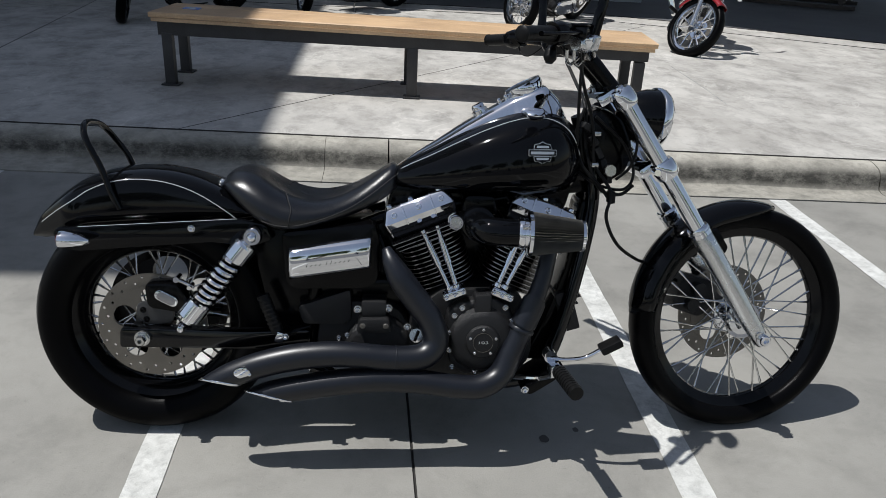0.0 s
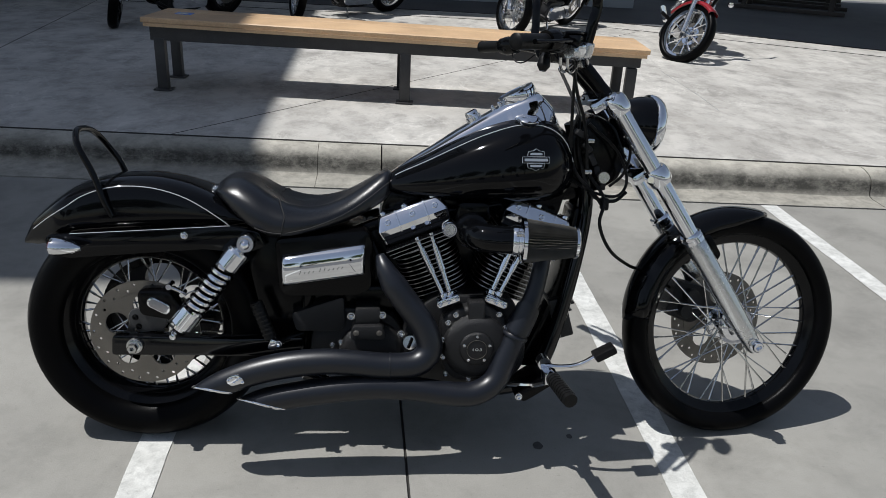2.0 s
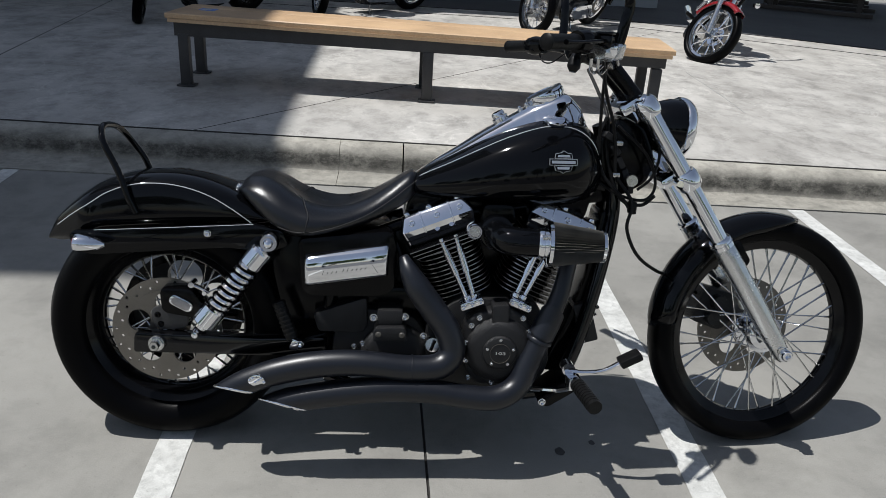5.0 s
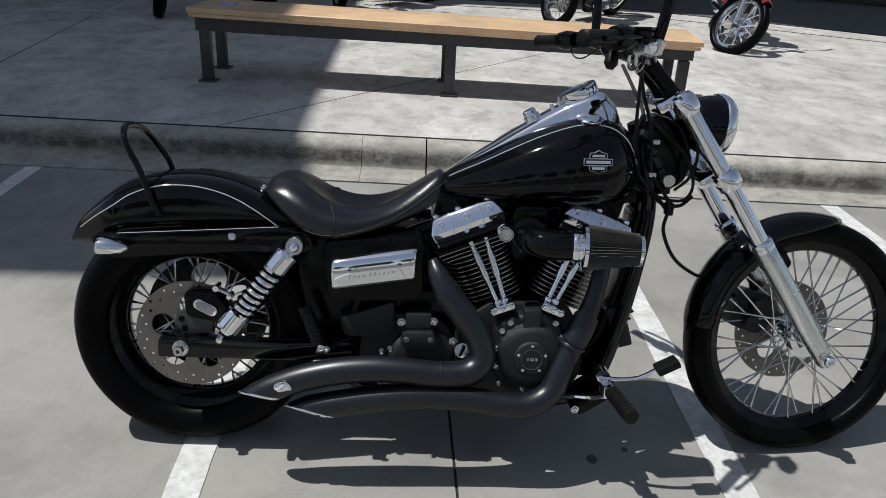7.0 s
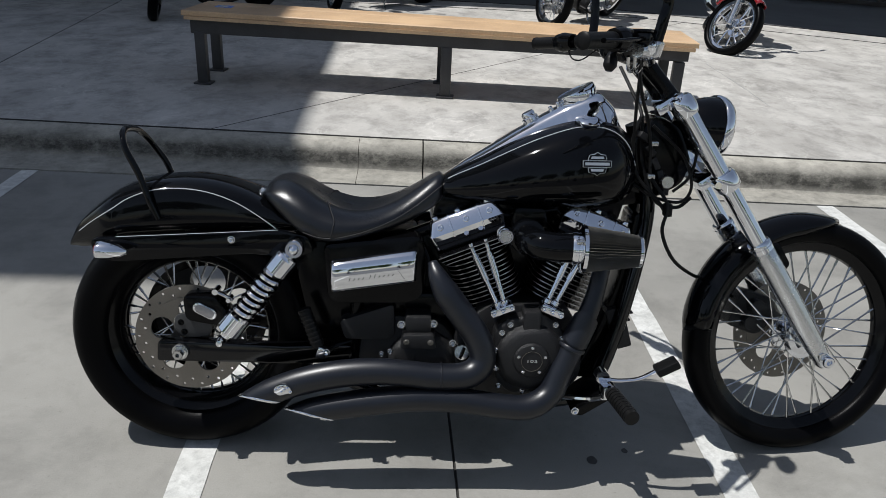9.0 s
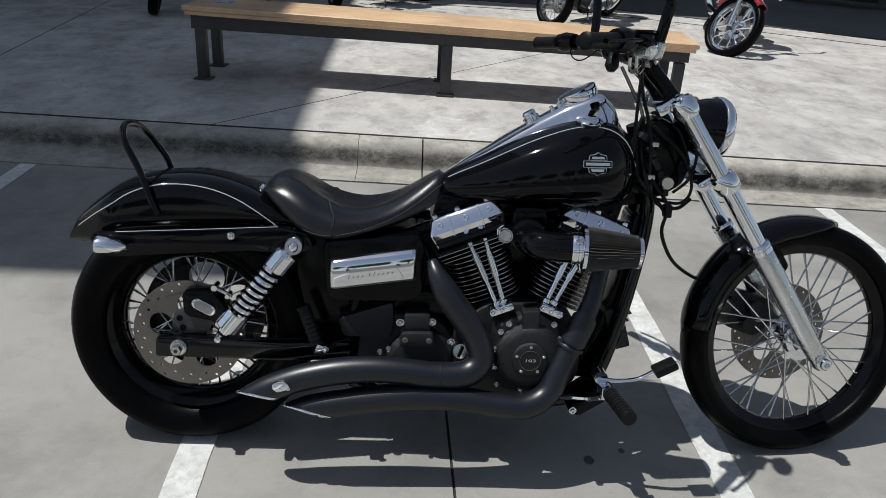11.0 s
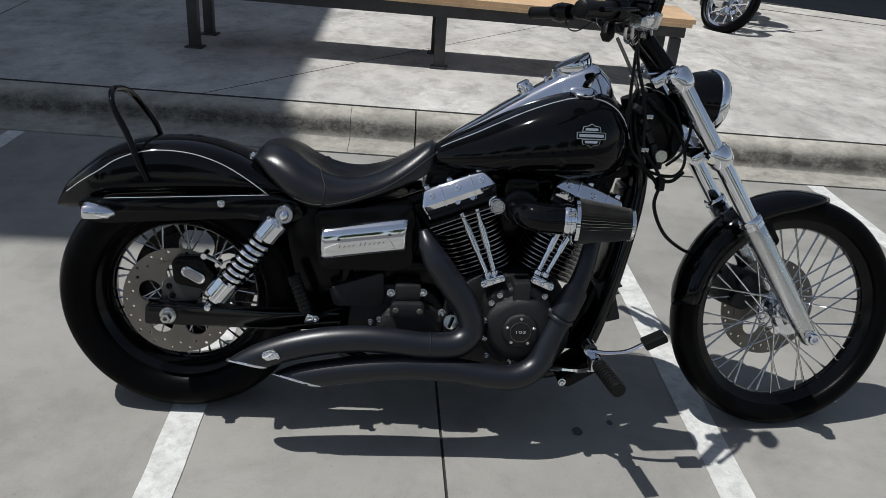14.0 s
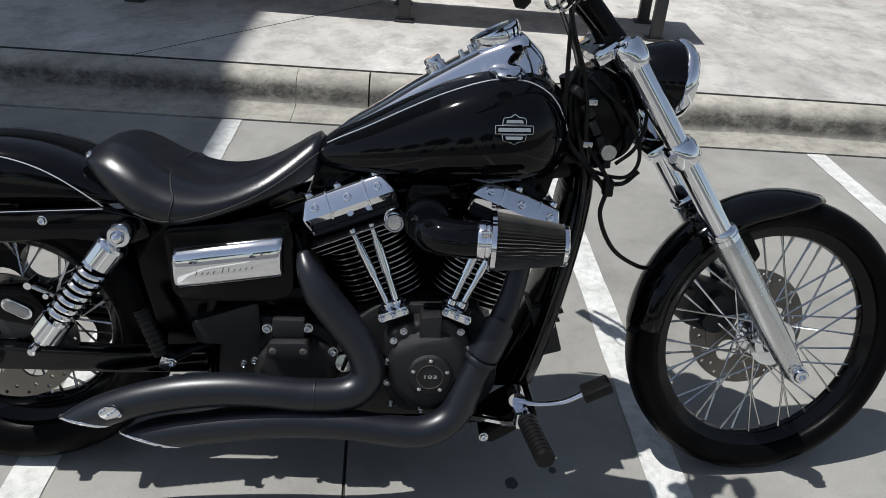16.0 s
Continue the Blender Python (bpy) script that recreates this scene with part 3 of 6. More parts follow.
part("brake_pipe", tube([(0.062, -0.132, 0.052), (0.082, -0.132, 0.043), (0.105, -0.125, 0.028)], 0.005, 8), STEEL, rc)

# the front wheel stands turned a little to its left
STEER = Matrix.Translation(FRONT) @ Matrix.Rotation(radians(8), 4, Vector((-0.57, 0, 0.82))) @ Matrix.Translation(-FRONT)
for ob in (front_wheel, front_disc, fc):
    ob.matrix_basis = STEER @ ob.matrix_basis

# swing arm, frame and belt
pulley = part("belt_pulley", pierced(0.166, 0.040, polar(5, 0.098, 0.051, 0.3), 0.030, bolt_seg=20), CRINKLE, rear_wheel, "black rear belt pulley", at=Matrix.Translation((0, 0.105, 0)))
part("pulley_lip", pierced(0.172, 0.150, [], 0.004), FRAME, pulley, at=Matrix.Translation((0, -0.018, 0)))
part("drive_belt", slab(rounded([(0.0, 0.490), (0.46, 0.425), (0.46, 0.417), (0.0, 0.482)], 0.002), 0.092, 0.118, 0.002), RUBBER, bike, "toothed rubber drive belt")
part("swing_arm", slab(rounded([(-0.050, 0.280), (-0.046, 0.336), (0.10, 0.334), (0.28, 0.328), (0.46, 0.335), (0.46, 0.285), (0.28, 0.278), (0.10, 0.280)], 0.012), -0.142, -0.100, 0.007), GLOSS, bike, "black box-section swing arm")
part("swing_arm", tube([(-0.045, 0.125, 0.31), (0.1, 0.122, 0.31), (0.27, 0.115, 0.305), (0.46, 0.09, 0.31)], [0.024, 0.026, 0.027, 0.03], 12, 5, flat=1.15), FRAME, bike)
nut = part("axle_nut", turned([(0.006, 0.0), (0.006, 0.026), (0.0125, 0.026), (0.014, 0.022), (0.014, 0.008), (0.019, 0.007), (0.019, 0.0)], 6, facing((0.014, -0.149, 0.310), (0, -1, 0))), STEEL, bike, "bare steel axle nut", smooth=25)
part("washer", turned([(0.006, 0.002), (0.021, 0.002), (0.022, 0.0), (0.022, -0.006), (0.006, -0.006)], 24, facing((0.014, -0.149, 0.310), (0, -1, 0))), STEEL, nut)
for s in (-1, 1):
    part("frame_rail", tube([(0.20, s * 0.10, 0.60), (0.36, s * 0.10, 0.62), (0.52, s * 0.09, 0.60), (0.72, s * 0.06, 0.66), (1.0, s * 0.045, 0.70), (1.19, s * 0.03, 0.79)], 0.016, 10), FRAME, bike)
    part("frame_down_tube", tube([(1.225, s * 0.05, 0.80), (1.235, s * 0.055, 0.68), (1.205, s * 0.075, 0.50), (1.155, s * 0.09, 0.30), (1.10, s * 0.095, 0.20), (0.98, s * 0.10, 0.165), (0.6, s * 0.11, 0.165), (0.46, s * 0.11, 0.22)], 0.0205, 16), GLOSS, bike, "gloss black frame tube")
    part("seat_post_tube", tube([(0.50, s * 0.10, 0.60), (0.47, s * 0.11, 0.45), (0.46, s * 0.10, 0.24)], 0.016, 10), FRAME, bike)
part("steering_head", rod((1.205, 0, 0.93), (1.262, 0, 0.76), 0.036, 20), FRAME, bike)
part("neck_gusset", slab(rounded([(1.10, 0.70), (1.26, 0.72), (1.25, 0.82), (1.20, 0.90), (1.10, 0.86)], 0.03), -0.035, 0.035, 0.008), FRAME, bike)
for p, r, l in (((1.268, -0.05, 0.787), 0.017, 0.05), ((1.16, -0.06, 0.86), 0.008, 0.04)):
    part("switch_cap", turned([(0.0005, l), (r * 0.9, l), (r, l - 0.003), (r, 0), (0.0005, 0)], 20, facing(p, (0, -1, 0))), STEEL, bike, "round key switch")
part("regulator", block((0.05, 0.10, 0.12), pose(1.185, -0.03, 0.375, 0, -17, 0), 0.006), CRINKLE, bike, "finned black regulator")
for k in range(5):
    part("cooling_fin", block((0.012, 0.098, 0.005), pose(1.214 - 0.006 * k, -0.03, 0.42 - 0.021 * k, 0, -17, 0), 0.001), CRINKLE, bike)

# dark parts on and behind the frame, many added to close bright gaps
part("frame_gap_plate", slab(rounded([(1.12, 0.22), (1.19, 0.36), (1.225, 0.50), (1.245, 0.68), (1.205, 0.70), (1.175, 0.50), (1.13, 0.36), (1.07, 0.22)], 0.02), -0.06, 0.06, 0.006), FRAME, bike, "black plate filling the gap between the frame tubes")
part("primary_cover", slab(rounded([(0.46, 0.20), (1.06, 0.20), (1.09, 0.30), (1.05, 0.44), (0.80, 0.47), (0.50, 0.44), (0.44, 0.32)], 0.07), 0.15, 0.215, 0.02), CRINKLE, bike, "black primary cover")
part("inner_fender", slab(rounded([(0.345, 0.36), (0.47, 0.34), (0.50, 0.60), (0.30, 0.63), (0.31, 0.52)], 0.03), -0.095, 0.11, 0.008), FRAME, bike, "black inner fender")
part("belt_guard", slab(rounded([(0.12, 0.385), (0.20, 0.42), (0.44, 0.42), (0.47, 0.30), (0.16, 0.33)], 0.03), 0.11, 0.14, 0.006), FRAME, bike)
part("manifold", slab(rounded([(0.86, 0.455), (0.975, 0.455), (1.01, 0.62), (0.96, 0.70), (0.87, 0.70), (0.825, 0.62)], 0.02), 0.0, 0.09, 0.01), FRAME, bike)
part("ignition_coil", slab(rounded([(0.62, 0.46), (0.74, 0.44), (0.72, 0.56), (0.66, 0.64), (0.62, 0.64)], 0.02), -0.05, 0.12, 0.01), FRAME, bike)
part("top_cover", slab(rounded([(0.66, 0.66), (1.16, 0.66), (1.18, 0.74), (0.68, 0.73)], 0.02), -0.045, 0.045, 0.006), FRAME, bike)
part("gearbox_top", slab(rounded([(0.47, 0.40), (0.74, 0.40), (0.73, 0.47), (0.47, 0.47)], 0.02), -0.10, 0.12, 0.01), FRAME, bike)

# Added to block the bright gap between passenger peg and swing arm.
part("tank_gap_plate", slab(rounded([(0.33, 0.30), (0.52, 0.27), (0.53, 0.47), (0.34, 0.47)], 0.02), -0.05, 0.06, 0.008), FRAME, bike, "black plate filling the gap below the oil tank")

# shocks
def shock(y):
    a, b = Vector((0.318, y, 0.606)), Vector((0.128, y, 0.356))
    d = (b - a).normalized()
    s = part("shock_absorber", rod(a + d * 0.05, b - d * 0.03, 0.0180, 16), FRAME, bike, "chrome shock absorber")
    m = facing(a, d)
    part("upper_cover", turned([(0.012, 0.020), (0.020, 0.021), (0.0290, 0.026), (0.0305, 0.032), (0.0318, 0.034), (0.0318, 0.079), (0.0305, 0.081), (0.012, 0.081)], 32, m), CHROME, s, "chrome cover", smooth=32)
    part("lower_cover", turned([(0.012, 0.232), (0.0305, 0.232), (0.0318, 0.234), (0.0318, 0.281), (0.0305, 0.283), (0.018, 0.284), (0.016, 0.298), (0.012, 0.298)], 32, m), CHROME, s, "chrome cover", smooth=32)
    turns, n = 8, 8 * 14
    helix = [m @ Vector((0.0256 * math.cos(2 * math.pi * turns * k / n), 0.0256 * math.sin(2 * math.pi * turns * k / n), 0.084 + 0.148 * k / n)) for k in range(n + 1)]
    part("spring", tube(helix, 0.0068, 8, 1), CHROME, s, "chrome coil spring")
    part("eye", turned([(0.008, -0.022), (0.021, -0.022), (0.024, -0.016), (0.024, 0.016), (0.021, 0.022), (0.008, 0.022)], 24, facing(a, (0, 1, 0))), CHROME, s)
    part("acorn_bolt", turned([(0.0005, 0.016), (0.007, 0.014), (0.012, 0.008), (0.014, 0.0), (0.019, 0.0), (0.019, -0.01), (0.0005, -0.01)], 16, facing(a + Vector((0, math.copysign(0.024, y), 0)), (0, math.copysign(1, y), 0))), CHROME, s)
    part("lower_eye", turned([(0.0005, 0.03), (0.008, 0.028), (0.012, 0.018), (0.013, -0.02), (0.0005, -0.02)], 16, facing(b, (0, math.copysign(1, y), 0))), CHROME, s)
shock(-0.175)
shock(0.175)

# rear fender and its fittings
def crown(x):
    return 0.316 + math.sqrt(max(0.0, 0.442 ** 2 - (x - 0.025) ** 2)) - 0.19 * max(0.0, -0.14 - x) - 0.9 * max(0.0, -0.262 - x)
def skirt(x):
    return 0.607 + 0.085 * (x + 0.15) if x > -0.15 else max(0.566, 0.607 - 0.50 * (-0.15 - x)) - 0.10 * max(0.0, -0.262 - x)
loops = []
for x in [-0.288, -0.285, -0.277, -0.264, *np.linspace(-0.245, 0.38, 26)]:
    zc, zl = crown(x), skirt(x)
    h = max(zc - zl, 0.004)
    w = 0.108 * min(1.0, 0.40 + 5.0 * (x + 0.288)) if x < -0.16 else 0.108
    half = [(1.0, 0.0), (1.02, 0.25 * h), (1.0, 0.55 * h), (0.955, 0.76 * h), (0.93, 0.80 * h), (0.78, 0.90 * h), (0.5, 0.965 * h), (0.25, 0.992 * h), (0.0, h)]
    loops.append([(x, -w * a, zl + z) for a, z in half] + [(x, w * a, zl + z) for a, z in reversed(half[:-1])])
fender = part("rear_fender", rings(bmesh.new(), loops, closed=False, cap=False), BLACK, bike, "gloss black rear fender with raised edge", smooth=60)
thick = fender.modifiers.new("thickness", "SOLIDIFY")
thick.thickness, thick.offset = 0.003, -1
for s in (-1, 1):
    ridge = []
    for q in spline([(-0.255, 0, 0.606), (-0.208, 0, 0.640), (-0.153, 0, 0.675), (-0.109, 0, 0.704), (-0.051, 0, 0.725), (0.021, 0, 0.732), (0.093, 0, 0.724), (0.164, 0, 0.699), (0.236, 0, 0.655), (0.29, 0, 0.610)], 5):
        zc, zl = crown(q.x), skirt(q.x)
        w = 0.108 * min(1.0, 0.40 + 5.0 * (q.x + 0.288)) if q.x < -0.16 else 0.108
        f = (q.z - zl) / (zc - zl)
        ridge.append((q.x, s * (w * float(np.interp(f, [0, 0.25, 0.55, 0.76, 0.80, 0.90, 0.965], [1.0, 1.02, 1.0, 0.955, 0.93, 0.78, 0.5])) + 0.0006), q.z + 0.0006))
    # Silver lines painted in as highlights on the fender crease and strut top.
    part("fender_glint", tube(ridge, 0.0014, 8, 2), STRIPE_GLINT, fender, "thin silver line standing in for the crease highlight")
    part("strut_glint", tube([(-0.135, s * 0.1345, 0.6113), (0.04, s * 0.1345, 0.6235), (0.27, s * 0.1345, 0.640)], 0.0009, 6, 4), STRIPE_GLINT, fender)
    part("fender_strut", slab(rounded([(-0.20, 0.595), (-0.19, 0.607), (0.27, 0.640), (0.345, 0.625), (0.36, 0.585), (0.31, 0.565), (0.20, 0.575), (-0.14, 0.545), (-0.19, 0.555)], 0.012), s * 0.112, s * 0.134, 0.005), BLACK, fender)
    sig = part("turn_signal", turned([(0.0005, 0.052), (0.006, 0.049), (0.015, 0.032), (0.0215, 0.008), (0.0235, -0.012), (0.022, -0.022), (0.020, -0.022), (0.0005, -0.022)], 24, facing((-0.148, s * 0.165, 0.584), (0.98, 0, -0.06)) @ Matrix.Diagonal((1.2, 1.0, 1.0, 1))), CHROME, bike, "chrome bullet turn signal")
    part("signal_lens", turned([(0.0005, -0.030), (0.014, -0.028), (0.0205, -0.0225), (0.0205, -0.019), (0.0005, -0.019)], 20, facing((-0.148, s * 0.165, 0.584), (0.98, 0, -0.06)) @ Matrix.Diagonal((1.2, 1.0, 1.0, 1))), RED, sig)
    part("signal_stalk", rod((-0.155, s * 0.10, 0.590), (-0.150, s * 0.155, 0.585), 0.008, 10), FRAME, sig)
    bolt(fender, (0.152, s * 0.136, 0.612), (0, s, 0), 0.0078, 0.006)
    bolt(fender, (0.300, s * 0.136, 0.598), (0, s, 0), 0.007, 0.005, FRAME)
part("grab_rail", tube([(-0.035, -0.112, 0.655), (-0.052, -0.116, 0.70), (-0.075, -0.112, 0.765), (-0.105, -0.108, 0.826), (-0.119, -0.088, 0.856), (-0.126, -0.045, 0.871), (-0.124, 0.035, 0.862), (-0.114, 0.082, 0.835), (-0.096, 0.104, 0.80), (-0.075, 0.112, 0.765), (-0.052, 0.116, 0.70), (-0.035, 0.112, 0.655)], 0.0085, 10), BLACK, bike, "bent black tubular grab rail")
bolt(fender, (0.215, -0.02, 0.716), (0.5, 0, 0.9), 0.011, 0.01, STEEL, "seat_screw")

# seat
XS = [0.222, 0.232, 0.255, 0.29, 0.33, 0.375, 0.42, 0.47, 0.52, 0.57, 0.62, 0.66, 0.684, 0.690]
TOP = [0.724, 0.742, 0.754, 0.755, 0.740, 0.714, 0.697, 0.690, 0.696, 0.714, 0.743, 0.770, 0.781, 0.774]
LOW = [0.722, 0.712, 0.694, 0.664, 0.636, 0.620, 0.619, 0.628, 0.639, 0.652, 0.673, 0.696, 0.716, 0.726]
WID = [0.070, 0.094, 0.118, 0.140, 0.156, 0.165, 0.168, 0.160, 0.144, 0.122, 0.098, 0.078, 0.064, 0.050]
fine = list(np.linspace(XS[0], XS[-1], 44))
def along(values, x):
    pts = spline([(a, 0, v) for a, v in zip(XS, values)], 5)
    return float(np.interp(x, [p.x for p in pts], [p.z for p in pts]))
def seat_section(x):
    t, l, w = along(TOP, x), along(LOW, x), along(WID, x)
    dish = 0.018 * math.exp(-((x - 0.45) / 0.10) ** 2)
    roll = 0.020 * math.exp(-((x - 0.30) / 0.06) ** 2)
    half = [(0.0, t - dish), (0.30 * w, t - dish * 0.7), (0.58 * w, t - 0.002), (0.78 * w, t - 0.012 - roll * 0.3), (0.92 * w, t - 0.30 * (t - l) - 0.004), (0.99 * w, t - 0.55 * (t - l)), (1.0 * w, t - 0.78 * (t - l)), (0.965 * w, l + 0.004), (0.90 * w, l)]
    ring_ = [(x, -y, z) for y, z in half] + [(x, y, z) for y, z in reversed(half[1:])]
    return ring_
seat = part("seat", rings(bmesh.new(), [seat_section(x) for x in fine]), LEATHER, bike, "black leather solo seat with stitched panels", smooth=70)
for s in (1, -1):
    seam = []
    for x in np.linspace(0.335, 0.684, 16):
        sec = seat_section(x)
        f = np.interp(x, [0.335, 0.42, 0.684], [0.95, 0.80, 0.10])
        a, b = sec[4], sec[7]
        y, z = np.interp(f, [0, 0.33, 0.66, 1], [sec[k][1] for k in (4, 5, 6, 7)]), np.interp(f, [0, 0.33, 0.66, 1], [sec[k][2] for k in (4, 5, 6, 7)])
        seam.append((x, s * (y - 0.001), z))
    part("seam", tube(seam, 0.0013, 6, 2), THREAD, seat, "stitched seam")
    rib = []
    for k in (1, 2, 3, 4, 5, 6, 7):
        xx = 0.385 + 0.028 * min(1, max(0, (k - 1) / 3)) - 0.003 * max(0, k - 4)
        q = seat_section(xx)[k]
        rib.append((q[0], s * (q[1] - 0.0008), q[2] + (0.0008 if k < 5 else 0)))
    part("seam", tube(rib, 0.0014, 6, 3), THREAD, seat)

# fuel tank
TX = [0.672, 0.685, 0.72, 0.78, 0.85, 0.93, 1.00, 1.06, 1.115, 1.158, 1.184, 1.197]
TZ = [0.752, 0.768, 0.794, 0.828, 0.868, 0.908, 0.934, 0.944, 0.938, 0.914, 0.882, 0.840]
BZ = [0.735, 0.722, 0.714, 0.709, 0.705, 0.703, 0.702, 0.703, 0.708, 0.722, 0.746, 0.784]
TW = [0.040, 0.060, 0.084, 0.114, 0.140, 0.158, 0.165, 0.160, 0.146, 0.118, 0.086, 0.040]
def tank_at(values, x):
    pts = spline([(a, 0, v) for a, v in zip(TX, values)], 5)
    return float(np.interp(x, [p.x for p in pts], [p.z for p in pts]))
def tank_section(x, grow=0.0):
    t, b, w = tank_at(TZ, x) + grow, tank_at(BZ, x) - grow, tank_at(TW, x) + grow
    mid = b + 0.42 * (t - b)
    out = []
    for k in range(36):
        a = 2 * math.pi * k / 36
        c, s = math.cos(a), math.sin(a)
        y = w * math.copysign(abs(s) ** 0.82, s)
        z = mid + (t - mid) * math.copysign(abs(c) ** 0.80, c) if c > 0 else mid + (mid - b) * math.copysign(abs(c) ** 0.62, c)
        out.append((x, y, z))
    return out
tx = [TX[0] + (TX[-1] - TX[0]) * (0.5 - 0.5 * math.cos(math.pi * k / 45)) for k in range(46)]
tank = part("fuel_tank", rings(bmesh.new(), [tank_section(x) for x in tx]), BLACK, bike, "gloss black teardrop fuel tank", smooth=70)
for s in (-1, 1):
    stripe = []
    for x in np.linspace(0.70, 1.181, 22):
        sec = tank_section(x, 0.0012)
        up = np.interp(x, [0.70, 0.90, 1.02, 1.095, 1.138, 1.166, 1.181], [4.4, 3.6, 3.4, 3.7, 4.5, 5.8, 7.8])
        k, f = int(up), up - int(up)
        a, b = Vector(sec[k]), Vector(sec[k + 1])
        q = a + (b - a) * f
        stripe.append((q.x, s * q.y, q.z))
    part("pin_stripe", tube(stripe, 0.0015, 6, 2), STRIPE_GLINT, tank, "thin silver pin stripe")
    # shield and bar emblem, as plain shapes
    def on_tank(x, z):
        sec = [q for q in tank_section(x) if q[1] >= -1e-6]
        sec.sort(key=lambda q: q[2])
        return float(np.interp(z, [q[2] for q in sec], [q[1] for q in sec]))
    yb = max(on_tank(1.055, 0.83), on_tank(1.02, 0.83), on_tank(1.09, 0.83))
    slope = math.degrees(math.atan2(on_tank(1.055, 0.86) - on_tank(1.055, 0.81), 0.05))
    turn = math.degrees(math.atan2(on_tank(1.09, 0.835) - on_tank(1.02, 0.835), 0.07))
    at = Matrix.Translation((1.063, s * (yb + 0.0012), 0.838)) @ pose(0, 0, 0, -slope * s, 0, turn * s)
    bar = slab(rounded([(-0.038, -0.0085), (0.038, -0.0085), (0.038, 0.0085), (-0.038, 0.0085)], 0.002), -0.0012, 0.0012, 0.0005)
    em = part("emblem", bar, SILVER, tank, "silver shield and bar emblem", at=at)
    top_ = rounded([(-0.025, 0.0090), (0.025, 0.0090), (0.022, 0.0225), (0.008, 0.0245), (0.0, 0.0305), (-0.008, 0.0245), (-0.022, 0.0225)], 0.003)
    part("emblem_shield", slab(top_, -0.0012, 0.0012, 0.0005), SILVER, em)
    part("emblem_shield", slab([(x, -z * 0.97) for x, z in top_], -0.0012, 0.0012, 0.0005), SILVER, em)
    part("emblem_inlay", slab([(-0.0365, -0.0072), (0.0365, -0.0072), (0.0365, 0.0072), (-0.0365, 0.0072)], s * 0.0010, s * 0.0016, 0), BLACK, em)
    part("emblem_bar", slab([(-0.032, -0.0036), (0.032, -0.0036), (0.032, 0.0036), (-0.032, 0.0036)], s * 0.0015, s * 0.0020, 0), SILVER, em)
    for q in (1, -1):
        part("emblem_inlay", slab([(-0.0232, q * 0.0100), (0.0232, q * 0.0100), (0.0208, q * 0.0212), (0.007, q * 0.0233), (0.0, q * 0.0285), (-0.007, q * 0.0233), (-0.0208, q * 0.0212)], s * 0.0010, s * 0.0016, 0), BLACK, em)
        part("emblem_bar", slab([(-0.0175, q * 0.0125), (0.0175, q * 0.0125), (0.0155, q * 0.0185), (-0.0155, q * 0.0185)], s * 0.0015, s * 0.0020, 0), SILVER, em)
# console on the tank
CX = [0.69, 0.74, 0.80, 0.87, 0.94, 1.00, 1.052, 1.088, 1.124, 1.150]
CZ = [0.772, 0.812, 0.850, 0.897, 0.940, 0.975, 0.998, 1.006, 0.975, 0.925]
CW = [0.016, 0.032, 0.041, 0.046, 0.050, 0.055, 0.060, 0.060, 0.056, 0.044]
loops = []
for k in range(37):
    x = CX[0] + (CX[-1] - CX[0]) * k / 36
    z, w = float(np.interp(x, CX, CZ)), float(np.interp(x, CX, CW))
    low = tank_at(TZ, x) - 0.02
    half = [(0.0, z), (0.55 * w, z - 0.002), (0.85 * w, z - 0.009), (w, z - 0.022), (w * 1.12, max(low, z - 0.06)), (w * 1.25, low)]
    loops.append([(x, -y, q) for y, q in half] + [(x, y, q) for y, q in reversed(half[1:])])
console = part("tank_console", rings(bmesh.new(), loops), CHROME, tank, "chrome tank console", smooth=50)
gauge_at = facing((1.036, 0, 0.990), (-0.47, 0, 0.88))
part("speedometer", turned([(0.0005, 0.010), (0.044, 0.010), (0.047, 0.020), (0.051, 0.020), (0.053, 0.014), (0.053, 0.002), (0.046, -0.014), (0.0005, -0.014)], 36, gauge_at), CHROME, console, "round chrome speedometer")
part("dial", turned([(0.0005, 0.0125), (0.043, 0.0125), (0.043, 0.010), (0.0005, 0.010)], 32, gauge_at), FRAME, console)
part("gauge_glass", turned([(0.0005, 0.019), (0.046, 0.0185), (0.046, 0.017), (0.0005, 0.017)], 32, gauge_at), GLASS, console)
part("fuel_cap", turned([(0.0005, 0.010), (0.018, 0.0095), (0.030, 0.007), (0.036, 0.001), (0.035, -0.005), (0.030, -0.010), (0.029, -0.022), (0.0005, -0.022)], 32, facing((1.052, -0.080, 0.936), (0.0, -0.22, 0.97))), CHROME, tank, "round chrome fuel cap")
part("fuel_gauge", turned([(0.0005, 0.010), (0.018, 0.0095), (0.030, 0.007), (0.036, 0.001), (0.035, -0.005), (0.030, -0.010), (0.029, -0.022), (0.0005, -0.022)], 32, facing((1.052, 0.080, 0.936), (0.0, 0.22, 0.97))), CHROME, tank)
part("ignition_switch", turned([(0.0005, 0.022), (0.015, 0.022), (0.018, 0.018), (0.018, 0.008), (0.022, 0.006), (0.022, -0.01), (0.0005, -0.01)], 24, facing((0.915, 0, 0.928), (-0.5, 0, 0.86))), CHROME, console)
for k in range(4):
    bolt(console, (0.965 + 0.018 * k, -0.012, 0.958 + 0.0105 * k), (-0.5, 0, 0.86), 0.0055, 0.008)

